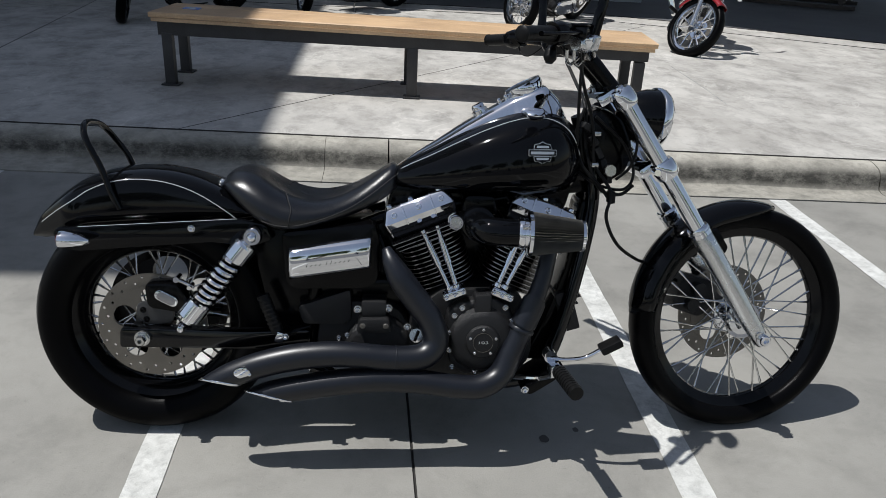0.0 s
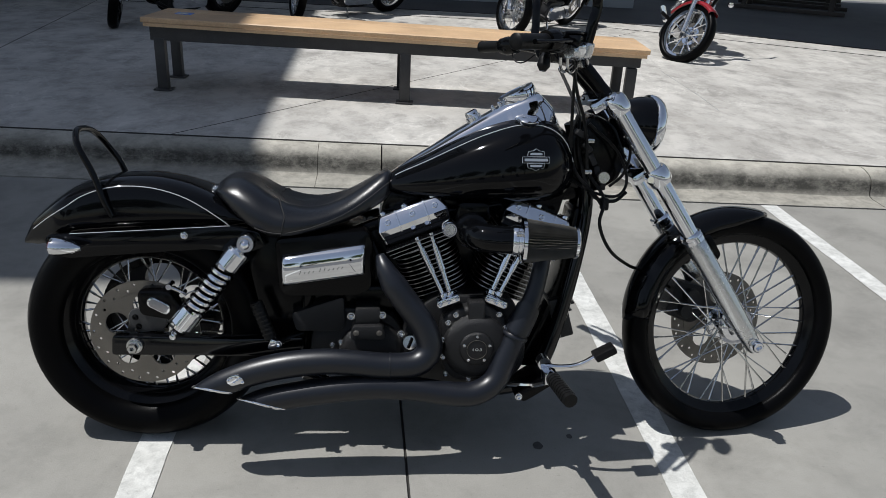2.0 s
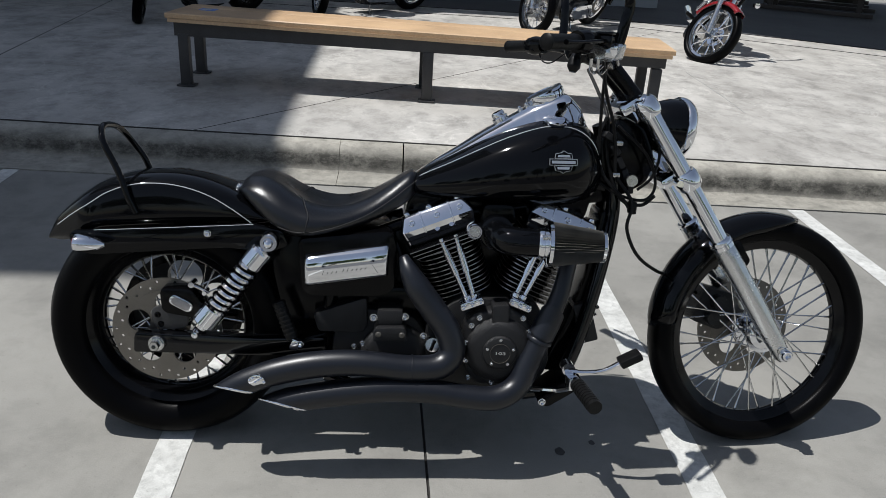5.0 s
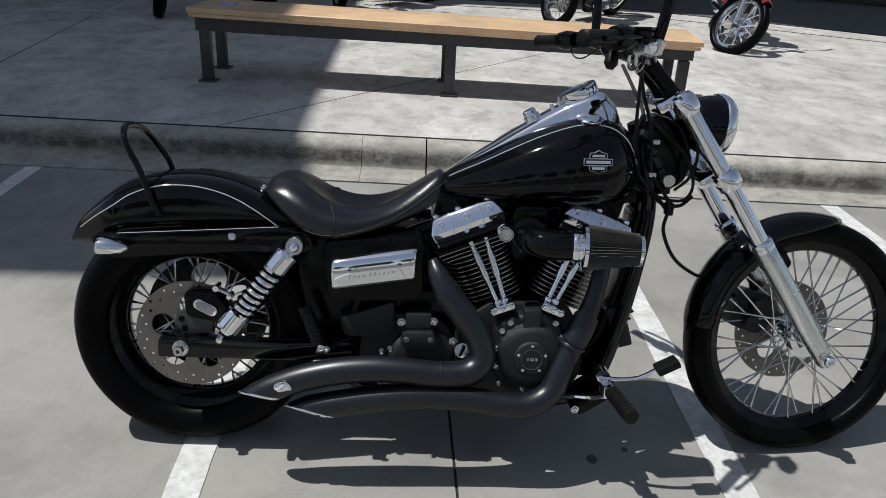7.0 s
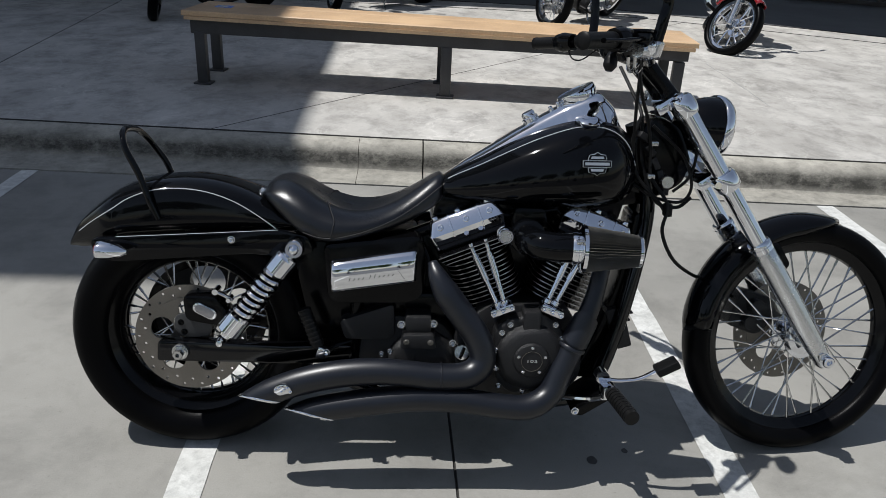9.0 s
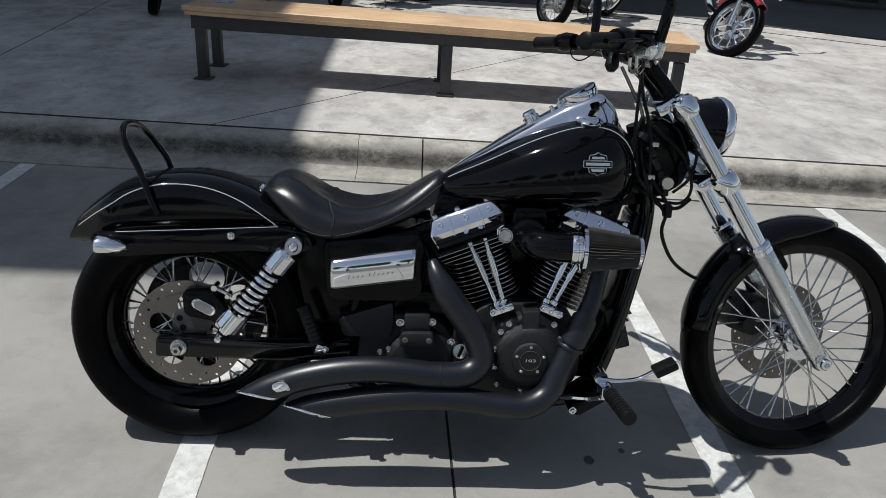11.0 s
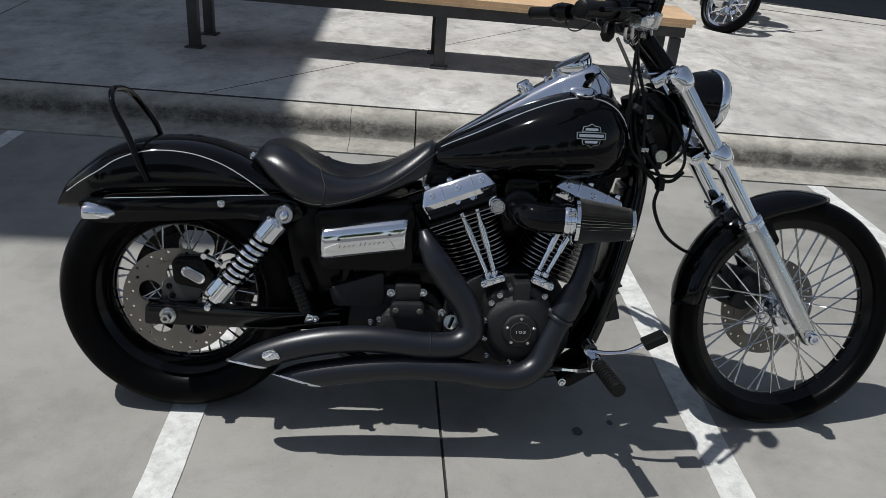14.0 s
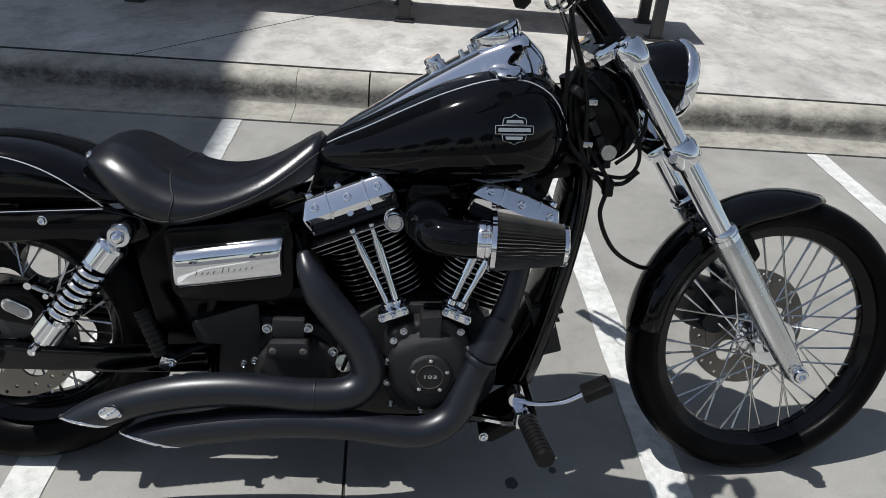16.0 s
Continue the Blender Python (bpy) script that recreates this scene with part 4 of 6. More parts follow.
# oil tank and chrome cover
part("oil_tank", slab(rounded([(0.385, 0.610), (0.63, 0.640), (0.645, 0.60), (0.642, 0.475), (0.60, 0.455), (0.42, 0.452), (0.395, 0.47)], 0.02), -0.150, 0.15, 0.012), FRAME, bike, "black oil tank and battery box", smooth=50)
loops = []
for x, sink in ((0.404, 0.010), (0.406, 0.004), (0.410, 0.0012), (0.416, 0.0), (0.47, 0.0), (0.55, 0.0), (0.611, 0.0), (0.617, 0.0012), (0.621, 0.004), (0.623, 0.010)):
    zt, zb = 0.570 + 0.034 * (x - 0.404) / 0.218 - 0.3 * sink, 0.484 + 0.034 * (x - 0.404) / 0.218 + 0.3 * sink
    h = zt - zb
    loops.append([(x, y if y > -0.15 else y + sink, zb + f * h) for y, f in ((-0.145, 0.0), (-0.1585, 0.0), (-0.1625, 0.05), (-0.1650, 0.14), (-0.1652, 0.17), (-0.1705, 0.19), (-0.1735, 0.36), (-0.1745, 0.54), (-0.1735, 0.72), (-0.1705, 0.87), (-0.1685, 0.89), (-0.164, 0.95), (-0.157, 0.99), (-0.145, 1.0))])
cover = part("battery_cover", rings(bmesh.new(), loops), CHROME, bike, "polished chrome side cover", smooth=50)
for k in range(10):
    x = 0.452 + 0.0115 * k + (0.006 if k > 3 else 0)
    z = 0.520 + 0.034 * (x - 0.404) / 0.218 - 0.006
    tall = 0.009 if k in (0, 4, 5) else 0.005
    part("cover_script", slab([(x, z), (x + 0.0014, z), (x + 0.0042, z + tall), (x + 0.0028, z + tall)], -0.1752, -0.172, 0), FRAME, cover, "dark script mark")
part("side_panel", slab(rounded([(0.425, 0.402), (0.568, 0.452), (0.572, 0.37), (0.556, 0.352), (0.44, 0.352)], 0.012), -0.142, -0.08, 0.006), CRINKLE, bike, "black triangular side panel")

# engine
crank = part("crankcase", slab(rounded([(0.70, 0.22), (0.74, 0.19), (1.02, 0.19), (1.075, 0.26), (1.07, 0.38), (1.02, 0.46), (0.82, 0.46), (0.74, 0.40)], 0.03), -0.145, 0.145, 0.015), CRINKLE, bike, "black wrinkle-finish crankcase")
cam_out = rounded([(0.828, 0.408), (0.862, 0.436), (0.900, 0.440), (0.918, 0.455), (0.945, 0.452), (0.985, 0.432), (1.012, 0.400), (1.018, 0.32), (1.005, 0.262), (0.972, 0.232), (0.872, 0.228), (0.838, 0.262), (0.826, 0.33)], 0.02)
cam_ = part("cam_cover", slab(cam_out, -0.192, -0.14, 0.012, seg=3), CRINKLE, crank, "wrinkle black cam cover", smooth=50)
part("cover_bulge", turned([(0.0005, 0.022), (0.066, 0.022), (0.082, 0.016), (0.092, 0.002), (0.094, -0.01), (0.0005, -0.01)], 40, facing((0.925, -0.190, 0.332), (0, -1, 0))), CRINKLE, crank, smooth=50)
derby = part("timer_cover", turned([(0.0005, 0.006), (0.041, 0.006), (0.045, 0.004), (0.047, 0.0), (0.047, -0.006), (0.0005, -0.006)], 40, facing((0.925, -0.214, 0.332), (0, -1, 0))), CRINKLE, crank, "round timer cover")
part("cover_ring", pierced(0.0272, 0.0264, [], 0.0015), DISC, derby, at=Matrix.Translation((0.925, -0.2215, 0.332)))
for x, z, r in polar(5, 0.0365, 0.004, math.pi / 2):
    bolt(derby, (0.925 + x, -0.220, 0.332 + z), r=0.0034, h=0.002, mat=ALLOY)
num = bpy.data.curves.new("displacement", "FONT")
num.body, num.size, num.align_x, num.align_y, num.extrude = "103", 0.0165, "CENTER", "CENTER", 0.0006
txt = new("displacement_text", num)
txt.parent, txt.matrix_basis = derby, pose(0.925, -0.2212, 0.332, 90, 0, 0) @ Matrix.Diagonal((1.25, 0.62, 1, 1))
num.materials.append(SILVER)
for x, z in ((0.848, 0.398), (0.868, 0.420), (0.985, 0.422), (1.005, 0.385), (0.836, 0.35), (0.838, 0.30), (0.846, 0.25), (0.972, 0.246), (1.008, 0.30), (0.91, 0.236)):
    bolt(crank, (x, -0.192, z), r=0.0062, h=0.005, mat=ALLOY)
part("cover_rib", slab(rounded([(0.900, 0.395), (0.945, 0.395), (0.945, 0.462), (0.900, 0.458)], 0.008), -0.205, -0.15, 0.006), CRINKLE, crank)

def cylinder(sign):
    """One finned cylinder with chrome rocker box; sign -1 leans back, +1 forward."""
    foot = Vector((0.918 + sign * 0.081, 0, 0.445))
    lean = Matrix.Translation(foot) @ pose(0, 0, 0, 0, sign * 22.0, 0)
    cyl = part("cylinder", turned([(0.0005, 0), (0.062, 0), (0.062, 0.17), (0.0005, 0.17)], 28, lean), CRINKLE, bike, "black finned cylinder")
    fin_shape = rounded([(-0.087, -0.110), (0.087, -0.110), (0.087, 0.110), (-0.087, 0.110)], 0.064, 8)
    for k in range(13):
        grow = 0.95 + 0.05 * min(1, k / 7)
        bm = bmesh.new()
        lo = [bm.verts.new((x * grow, y * grow, -0.0014)) for x, y in fin_shape]
        hi = [bm.verts.new((x * grow, y * grow, 0.0014)) for x, y in fin_shape]
        bm.faces.new(lo)
        bm.faces.new(list(reversed(hi)))
        for j in range(len(lo)):
            bm.faces.new((lo[j], lo[(j + 1) % len(lo)], hi[(j + 1) % len(lo)], hi[j]))
        fin = part("fin", bm, FRAME, cyl, at=lean @ Matrix.Translation((0, 0, 0.008 + 0.0128 * k)))
        fin.data.materials.append(FIN_EDGE)
        for f in fin.data.polygons:
            f.material_index = 1 if abs(f.normal.z) < 0.5 else 0
    head_ = lean @ Matrix.Translation((0, 0, 0.186))
    part("cylinder_head", block((0.165, 0.200, 0.026), head_, 0.008), CRINKLE, cyl)
    for z, wide in ((-0.026, 0.90), (-0.0135, 0.96), (-0.001, 1.0)):
        plate = part("head_fin", block((0.192 * wide, 0.322 * wide, 0.0036), Matrix(), 0.0008, seg=1), FRAME, cyl, at=head_ @ Matrix.Translation((0, 0, z)))
        plate.data.materials.append(FIN_EDGE)
        for f in plate.data.polygons:
            f.material_index = 1 if abs(f.normal.z) < 0.5 else 0
    cover_levels = ((0.010, 0.096, 0.1205), (0.045, 0.101, 0.131), (0.049, 0.1015, 0.132), (0.053, 0.100, 0.1305), (0.081, 0.087, 0.116), (0.086, 0.083, 0.111), (0.088, 0.078, 0.106))
    def lofted(wide=None, proud=0.0):
        bm = bmesh.new()
        loops = []
        for z, hx, hy in cover_levels:
            hx, hy = (wide or hx), hy + proud
            shape = rounded([(-hx, -hy), (hx, -hy), (hx, hy), (-hx, hy)], min(0.012, hx * 0.4), 4)
            loops.append([bm.verts.new((x, y, z + (proud if z > 0.08 else 0))) for x, y in shape])
        for lo, hi in zip(loops, loops[1:]):
            for j in range(len(lo)):
                bm.faces.new((lo[j], lo[(j + 1) % len(lo)], hi[(j + 1) % len(lo)], hi[j]))
        bm.faces.new(list(reversed(loops[0])))
        bm.faces.new(loops[-1])
        bmesh.ops.recalc_face_normals(bm, faces=bm.faces)
        return bm
    part("rocker_cover", lofted(), CHROME, cyl, "chrome rocker cover", smooth=25, at=head_)
    part("cover_seam", block((0.198, 0.2515, 0.0022), head_ @ Matrix.Translation((0, 0, 0.022)), 0), FRAME, cyl)
    for x in (-0.038, 0.042):
        part("cover_joint", lofted(0.0024, 0.0018), CHROME, cyl, at=head_ @ Matrix.Translation((x, 0, 0)))
    for x in (-0.072, -0.010, 0.070):
        bolt(cyl, head_ @ Vector((x, -0.098, 0.087)), (head_.to_3x3() @ Vector((0, 0, 1))), 0.010, 0.008)
    for x in (-0.066, 0.004, 0.068):
        bolt(cyl, head_ @ Vector((x, -0.122, 0.066)), (head_.to_3x3() @ Vector((0, -0.88, 0.47))), 0.009, 0.007)
cylinder(-1)
cylinder(1)
for top_at, foot_at in (((0.757, -0.150, 0.622), (0.836, -0.165, 0.460)), ((0.796, -0.150, 0.636), (0.854, -0.165, 0.466)), ((1.062, -0.150, 0.630), (0.984, -0.165, 0.466)), ((1.026, -0.150, 0.630), (0.963, -0.165, 0.472))):
    a, b = Vector(foot_at), Vector(top_at)
    rod_ = part("push_rod_tube", rod(a, b, 0.0072, 14), CHROME, bike, "chrome push rod tube")
    part("tube_sleeve", rod(a + (b - a) * 0.42, a + (b - a) * 0.80, 0.0098, 14), CHROME, rod_)
    part("tube_collar", turned([(0.005, 0), (0.0125, 0.002), (0.0125, 0.012), (0.005, 0.016)], 16, facing(a, b - a)), CHROME, rod_)
for x, s in ((0.846, -1), (0.974, 1)):
    lift = part("lifter_block", block((0.062, 0.045, 0.020), pose(x, -0.172, 0.458, 0, s * 22, 0), 0.005), CHROME, crank, "chrome lifter block")
    for d in (-0.022, 0.0, 0.022):
        bolt(lift, (x + d, -0.196, 0.458 - s * d * 0.40), r=0.0065, h=0.006)

# intake
part("throttle_body", turned([(0.0005, 0.02), (0.035, 0.02), (0.046, 0.012), (0.048, -0.02), (0.048, -0.09), (0.0005, -0.09)], 32, facing((0.907, -0.135, 0.640), (0, -1, 0))), BLACK, bike, "black intake body", smooth=50)
part("intake_elbow", tube([(0.906, -0.12, 0.642), (0.906, -0.17, 0.641), (0.922, -0.215, 0.640), (0.958, -0.232, 0.639), (1.004, -0.235, 0.639)], [0.034, 0.038, 0.0385, 0.037, 0.036], 24), BLACK, bike, "gloss black intake elbow", smooth=60)
axis_ = Vector((1.0, -0.06, -0.006)).normalized()
base_ = Vector((0.999, -0.236, 0.639))
fm = facing(base_, axis_)
clamp = part("hose_clamp", turned([(0.030, 0), (0.0375, 0.0), (0.0395, 0.003), (0.0395, 0.014), (0.0375, 0.016), (0.0385, 0.018), (0.0385, 0.024), (0.030, 0.025)], 36, fm), CHROME, bike, "chrome hose clamp")
part("clamp_screw", rod(base_ + Vector((0.004, -0.036, 0.024)), base_ + Vector((0.018, -0.036, 0.026)), 0.006, 10), STEEL, clamp)
filt = part("air_filter", turned([(0.02, 0.022), (0.052, 0.022), (0.0585, 0.025), (0.0585, 0.034), (0.054, 0.037), (0.02, 0.037)], 48, fm), CHROME, bike, "cone air filter with chrome ends")
loops = []
N = 44
for k in range(9):
    f = k / 8
    loop = []
    for j in range(N * 2):
        a = math.pi * j / N
        r = (0.0570 - 0.0180 * f) * (1.0 if j % 2 == 0 else 0.74) + 0.0006 * math.sin(k * 1.7 + j * 0.9)
        loop.append(fm @ Vector((r * math.cos(a + 0.012 * math.sin(k * 1.3)), r * math.sin(a + 0.012 * math.sin(k * 1.3)), 0.036 + 0.130 * f)))
    loops.append(loop)
part("pleats", rings(bmesh.new(), loops), PLEAT, filt, "pleated grey gauze", smooth=20)
part("filter_cap", turned([(0.0005, 0.172), (0.037, 0.172), (0.0405, 0.169), (0.041, 0.162), (0.037, 0.160), (0.0005, 0.160)], 40, fm), CHROME, filt)
horn = part("breather_cap", turned([(0.0005, 0.03), (0.018, 0.03), (0.021, 0.026), (0.021, 0.0), (0.0005, 0.0)], 24, facing((0.842, -0.17, 0.655), (0, -1, 0))), CHROME, bike, "round polished breather cap")
part("cap_face", turned([(0.0005, 0.003), (0.0135, 0.0025), (0.0145, 0.0), (0.0005, 0.0)], 24, facing((0.842, -0.200, 0.655), (0, -1, 0))), ALLOY, horn)
part("cap_rim", turned([(0.0145, 0.004), (0.0175, 0.004), (0.0185, 0.0), (0.0145, 0.0)], 24, facing((0.842, -0.200, 0.655), (0, -1, 0)), loop=True), CHROME, horn, "thin chrome rim")
part("coil_cover", slab(rounded([(0.86, 0.66), (0.96, 0.66), (0.95, 0.715), (0.87, 0.715)], 0.015), -0.13, 0.0, 0.008), FRAME, bike)

# transmission and starter
gear = part("gearbox", slab(rounded([(0.47, 0.22), (0.73, 0.22), (0.745, 0.32), (0.70, 0.40), (0.56, 0.42), (0.48, 0.36)], 0.03), -0.13, 0.13, 0.012), CRINKLE, bike, "black gearbox")
part("side_cover", turned([(0.0005, 0.024), (0.07, 0.024), (0.084, 0.016), (0.092, 0.0), (0.092, -0.02), (0.0005, -0.02)], 40, facing((0.645, -0.135, 0.290), (0, -1, 0))), CRINKLE, gear, smooth=50)
part("starter_cover", slab(rounded([(0.592, 0.384), (0.674, 0.386), (0.680, 0.346), (0.586, 0.345)], 0.010), -0.19, -0.12, 0.006), CRINKLE, gear, "small black end cover")
part("starter_body", block((0.068, 0.08, 0.045), pose(0.632, -0.13, 0.405), 0.008), CRINKLE, gear)
for x, z, r in ((0.588, 0.404, 0.0085), (0.671, 0.408, 0.0085), (0.723, 0.355, 0.008), (0.560, 0.330, 0.006), (0.538, 0.322, 0.006)):
    bolt(gear, (x, -0.165, z), r=r, h=0.009, mat=ALLOY)
for x in (0.602, 0.664):
    bolt(gear, (x, -0.190, 0.366), r=0.0065, h=0.003, mat=DISC)
dip = part("dip_stick", turned([(0.0005, 0.010), (0.019, 0.010), (0.022, 0.006), (0.022, -0.02), (0.0005, -0.02)], 28, facing((0.748, -0.165, 0.332), (0, -1, 0.2))), STEEL, gear, "chrome filler plug")
part("plug_grip", block((0.008, 0.010, 0.030), pose(0.748, -0.178, 0.334, 0, 20, 0), 0.002), FRAME, dip)

# exhaust
up_pipe = [(0.662, -0.165, 0.575), (0.676, -0.185, 0.545), (0.700, -0.195, 0.503), (0.741, -0.20, 0.447), (0.783, -0.205, 0.388), (0.798, -0.212, 0.330), (0.762, -0.225, 0.294), (0.680, -0.235, 0.292), (0.600, -0.24, 0.302), (0.520, -0.24, 0.305), (0.430, -0.24, 0.296), (0.341, -0.24, 0.275), (0.269, -0.24, 0.248), (0.225, -0.24, 0.226), (0.184, -0.24, 0.201)]
low_pipe = [(1.112, -0.140, 0.610), (1.082, -0.175, 0.490), (1.044, -0.195, 0.398), (1.004, -0.205, 0.300), (0.975, -0.22, 0.240), (0.920, -0.235, 0.212), (0.843, -0.24, 0.216), (0.752, -0.24, 0.229), (0.633, -0.24, 0.234), (0.515, -0.24, 0.222), (0.427, -0.24, 0.208), (0.372, -0.24, 0.197), (0.330, -0.24, 0.184), (0.293, -0.24, 0.168)]
def cut(bm, place, normal):
    bmesh.ops.bisect_plane(bm, geom=[*bm.verts, *bm.edges, *bm.faces], plane_co=place, plane_no=normal, clear_outer=True)
    return bm
for pts, radii, tip in ((up_pipe, [0.012, 0.024, 0.034, 0.035, 0.035, 0.035, 0.035, 0.034, 0.033, 0.034, 0.035, 0.0345, 0.033, 0.030, 0.027], ((0.182, 0.236), (0.267, 0.219))),
                        (low_pipe, [0.021, 0.024, 0.0275, 0.0345, 0.033, 0.033, 0.032, 0.032, 0.034, 0.035, 0.0345, 0.0325, 0.029, 0.026], ((0.291, 0.205), (0.370, 0.182)))):
    (ax, az), (bx, bz) = tip
    # Cut planes are tilted to look edge-on from the camera.
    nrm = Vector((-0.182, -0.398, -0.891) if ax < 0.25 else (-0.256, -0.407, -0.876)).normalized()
    far = Vector(pts[-1]) + (Vector(pts[-1]) - Vector(pts[-2])).normalized() * 0.14
    bm = tube([*pts, far], [*radii, radii[-1]], 28, 6)
    bm.faces.ensure_lookup_table()
    bmesh.ops.delete(bm, geom=[f for f in bm.faces if len(f.verts) > 4], context="FACES")
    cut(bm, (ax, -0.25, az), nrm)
    pipe = part("exhaust_pipe", bm, SATIN, bike, "satin black exhaust pipe with slash-cut end", smooth=60)
    shell = pipe.modifiers.new("thickness", "SOLIDIFY")
    shell.thickness, shell.offset = 0.003, -1
    bm = tube([*pts[-5:], far], [r + 0.0012 for r in (*radii[-5:], radii[-1])], 28, 6)
    bmesh.ops.delete(bm, geom=[f for f in bm.faces if len(f.verts) > 4], context="FACES")
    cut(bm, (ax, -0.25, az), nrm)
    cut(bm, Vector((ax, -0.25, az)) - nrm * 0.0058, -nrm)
    ring = part("exhaust_tip", bm, CHROME, pipe, "chrome slash-cut trim", smooth=60)
    shell = ring.modifiers.new("thickness", "SOLIDIFY")
    shell.thickness, shell.offset = 0.002, -1
tip = tube([(1.030, -0.2035, 0.372), (1.043, -0.2005, 0.400), (1.057, -0.1975, 0.432), (1.068, -0.195, 0.462)], [0.0352, 0.0345, 0.0330, 0.0310], 28, 6)
# This cut leaves the shield's point on the camera's side.
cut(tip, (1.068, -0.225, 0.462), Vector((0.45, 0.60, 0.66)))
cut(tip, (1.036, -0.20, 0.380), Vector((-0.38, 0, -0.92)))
part("shield_end", tip, SATIN, bike, "slash-cut end of the pipe shield", smooth=50)
part("shield_edge", turned([(0.0335, 0), (0.0358, 0.001), (0.0362, 0.006), (0.0340, 0.010)], 32, facing((1.028, -0.200, 0.362), (0.36, 0.06, 0.93))), SATIN, bike)
pipe_badge = part("pipe_badge", slab(rounded([(0.276, 0.262), (0.290, 0.252), (0.304, 0.256), (0.322, 0.262), (0.318, 0.274), (0.306, 0.284), (0.288, 0.282), (0.278, 0.274)], 0.005), -0.284, -0.276, 0.003), CHROME, bike, "small chrome badge on the pipe", at=Matrix.Translation((0, 0.004, 0.0)))
for k in range(6):
    part("badge_relief", turned([(0.0005, 0.004), (0.003, 0.003), (0.005, 0.0), (0.0005, -0.002)], 8, facing((0.282 + 0.007 * k, -0.283, 0.268 + 0.006 * math.sin(k * 2.1)), (0, -1, 0))), CHROME, pipe_badge)
part("pipe_joint", turned([(0.0342, 0), (0.0352, 0.001), (0.0352, 0.004), (0.0342, 0.005)], 32, facing((0.690, -0.234, 0.292), (1, 0, 0))), SATIN, bike)

# foot controls
part("control_bracket", slab(rounded([(1.03, 0.200), (1.11, 0.255), (1.15, 0.270), (1.15, 0.250), (1.06, 0.190)], 0.01), -0.24, -0.10, 0.005), FRAME, bike, "black foot control bracket")
part("control_arm", tube([(1.02, -0.19, 0.222), (1.08, -0.235, 0.238), (1.115, -0.28, 0.268)], 0.008, 8), CHROME, bike)
bolt(bike, (1.042, -0.245, 0.207), r=0.008, h=0.006)
bolt(bike, (0.935, -0.205, 0.212), r=0.006, h=0.006, mat=STEEL)
peg = part("foot_peg", rod((1.118, -0.300, 0.284), (1.138, -0.412, 0.273), 0.0185, 20), RUBBER, bike, "ribbed rubber foot peg")
for k in range(9):
    q = Vector((1.118, -0.300, 0.284)).lerp(Vector((1.138, -0.412, 0.273)), 0.06 + 0.10 * k)
    part("rib", turned([(0.0175, -0.0045), (0.0197, -0.004), (0.0197, 0.004), (0.0175, 0.0045)], 20, facing(q, (0.019, -0.14, -0.008)), loop=True), RUBBER, peg)
part("peg_clevis", block((0.03, 0.035, 0.035), pose(1.108, -0.285, 0.283, 0, 0, 8), 0.006), CHROME, peg, "chrome clevis")
part("pivot", rod((1.10, -0.27, 0.312), (1.10, -0.235, 0.312), 0.017, 18), CHROME, peg)
pedal = part("brake_pedal", tube([(1.10, -0.262, 0.309), (1.135, -0.27, 0.306), (1.19, -0.278, 0.316), (1.240, -0.28, 0.345)], [0.008, 0.0065, 0.0065, 0.008], 10, flat=0.8), CHROME, bike, "chrome brake pedal")
part("pedal_pad", block((0.060, 0.046, 0.021), pose(1.252, -0.288, 0.354, 0, -28, 0), 0.006), RUBBER, pedal, "rubber pedal pad")
pax = part("passenger_peg", rod((0.337, -0.165, 0.442), (0.375, -0.175, 0.345), 0.0165, 16), RUBBER, bike, "folded ribbed passenger peg")
for k in range(8):
    q = Vector((0.337, -0.165, 0.442)).lerp(Vector((0.375, -0.175, 0.345)), 0.06 + 0.115 * k)
    part("rib", turned([(0.0155, -0.0028), (0.0182, -0.002), (0.0182, 0.002), (0.0155, 0.0028)], 16, facing(q, (0.038, -0.01, -0.097)), loop=True), RUBBER, pax)
part("peg_mount", block((0.024, 0.028, 0.03), pose(0.383, -0.172, 0.328, 0, 20, 0), 0.004), CHROME, pax, "chrome peg mount")
bolt(pax, (0.397, -0.188, 0.332), r=0.008, h=0.006)
part("peg_bracket", tube([(0.383, -0.165, 0.325), (0.42, -0.13, 0.33), (0.47, -0.10, 0.34)], 0.012, 10), FRAME, bike)
part("side_stand", tube([(1.02, 0.13, 0.17), (1.03, 0.20, 0.10), (0.98, 0.275, 0.074)], 0.010, 10), FRAME, bike, "black side stand")

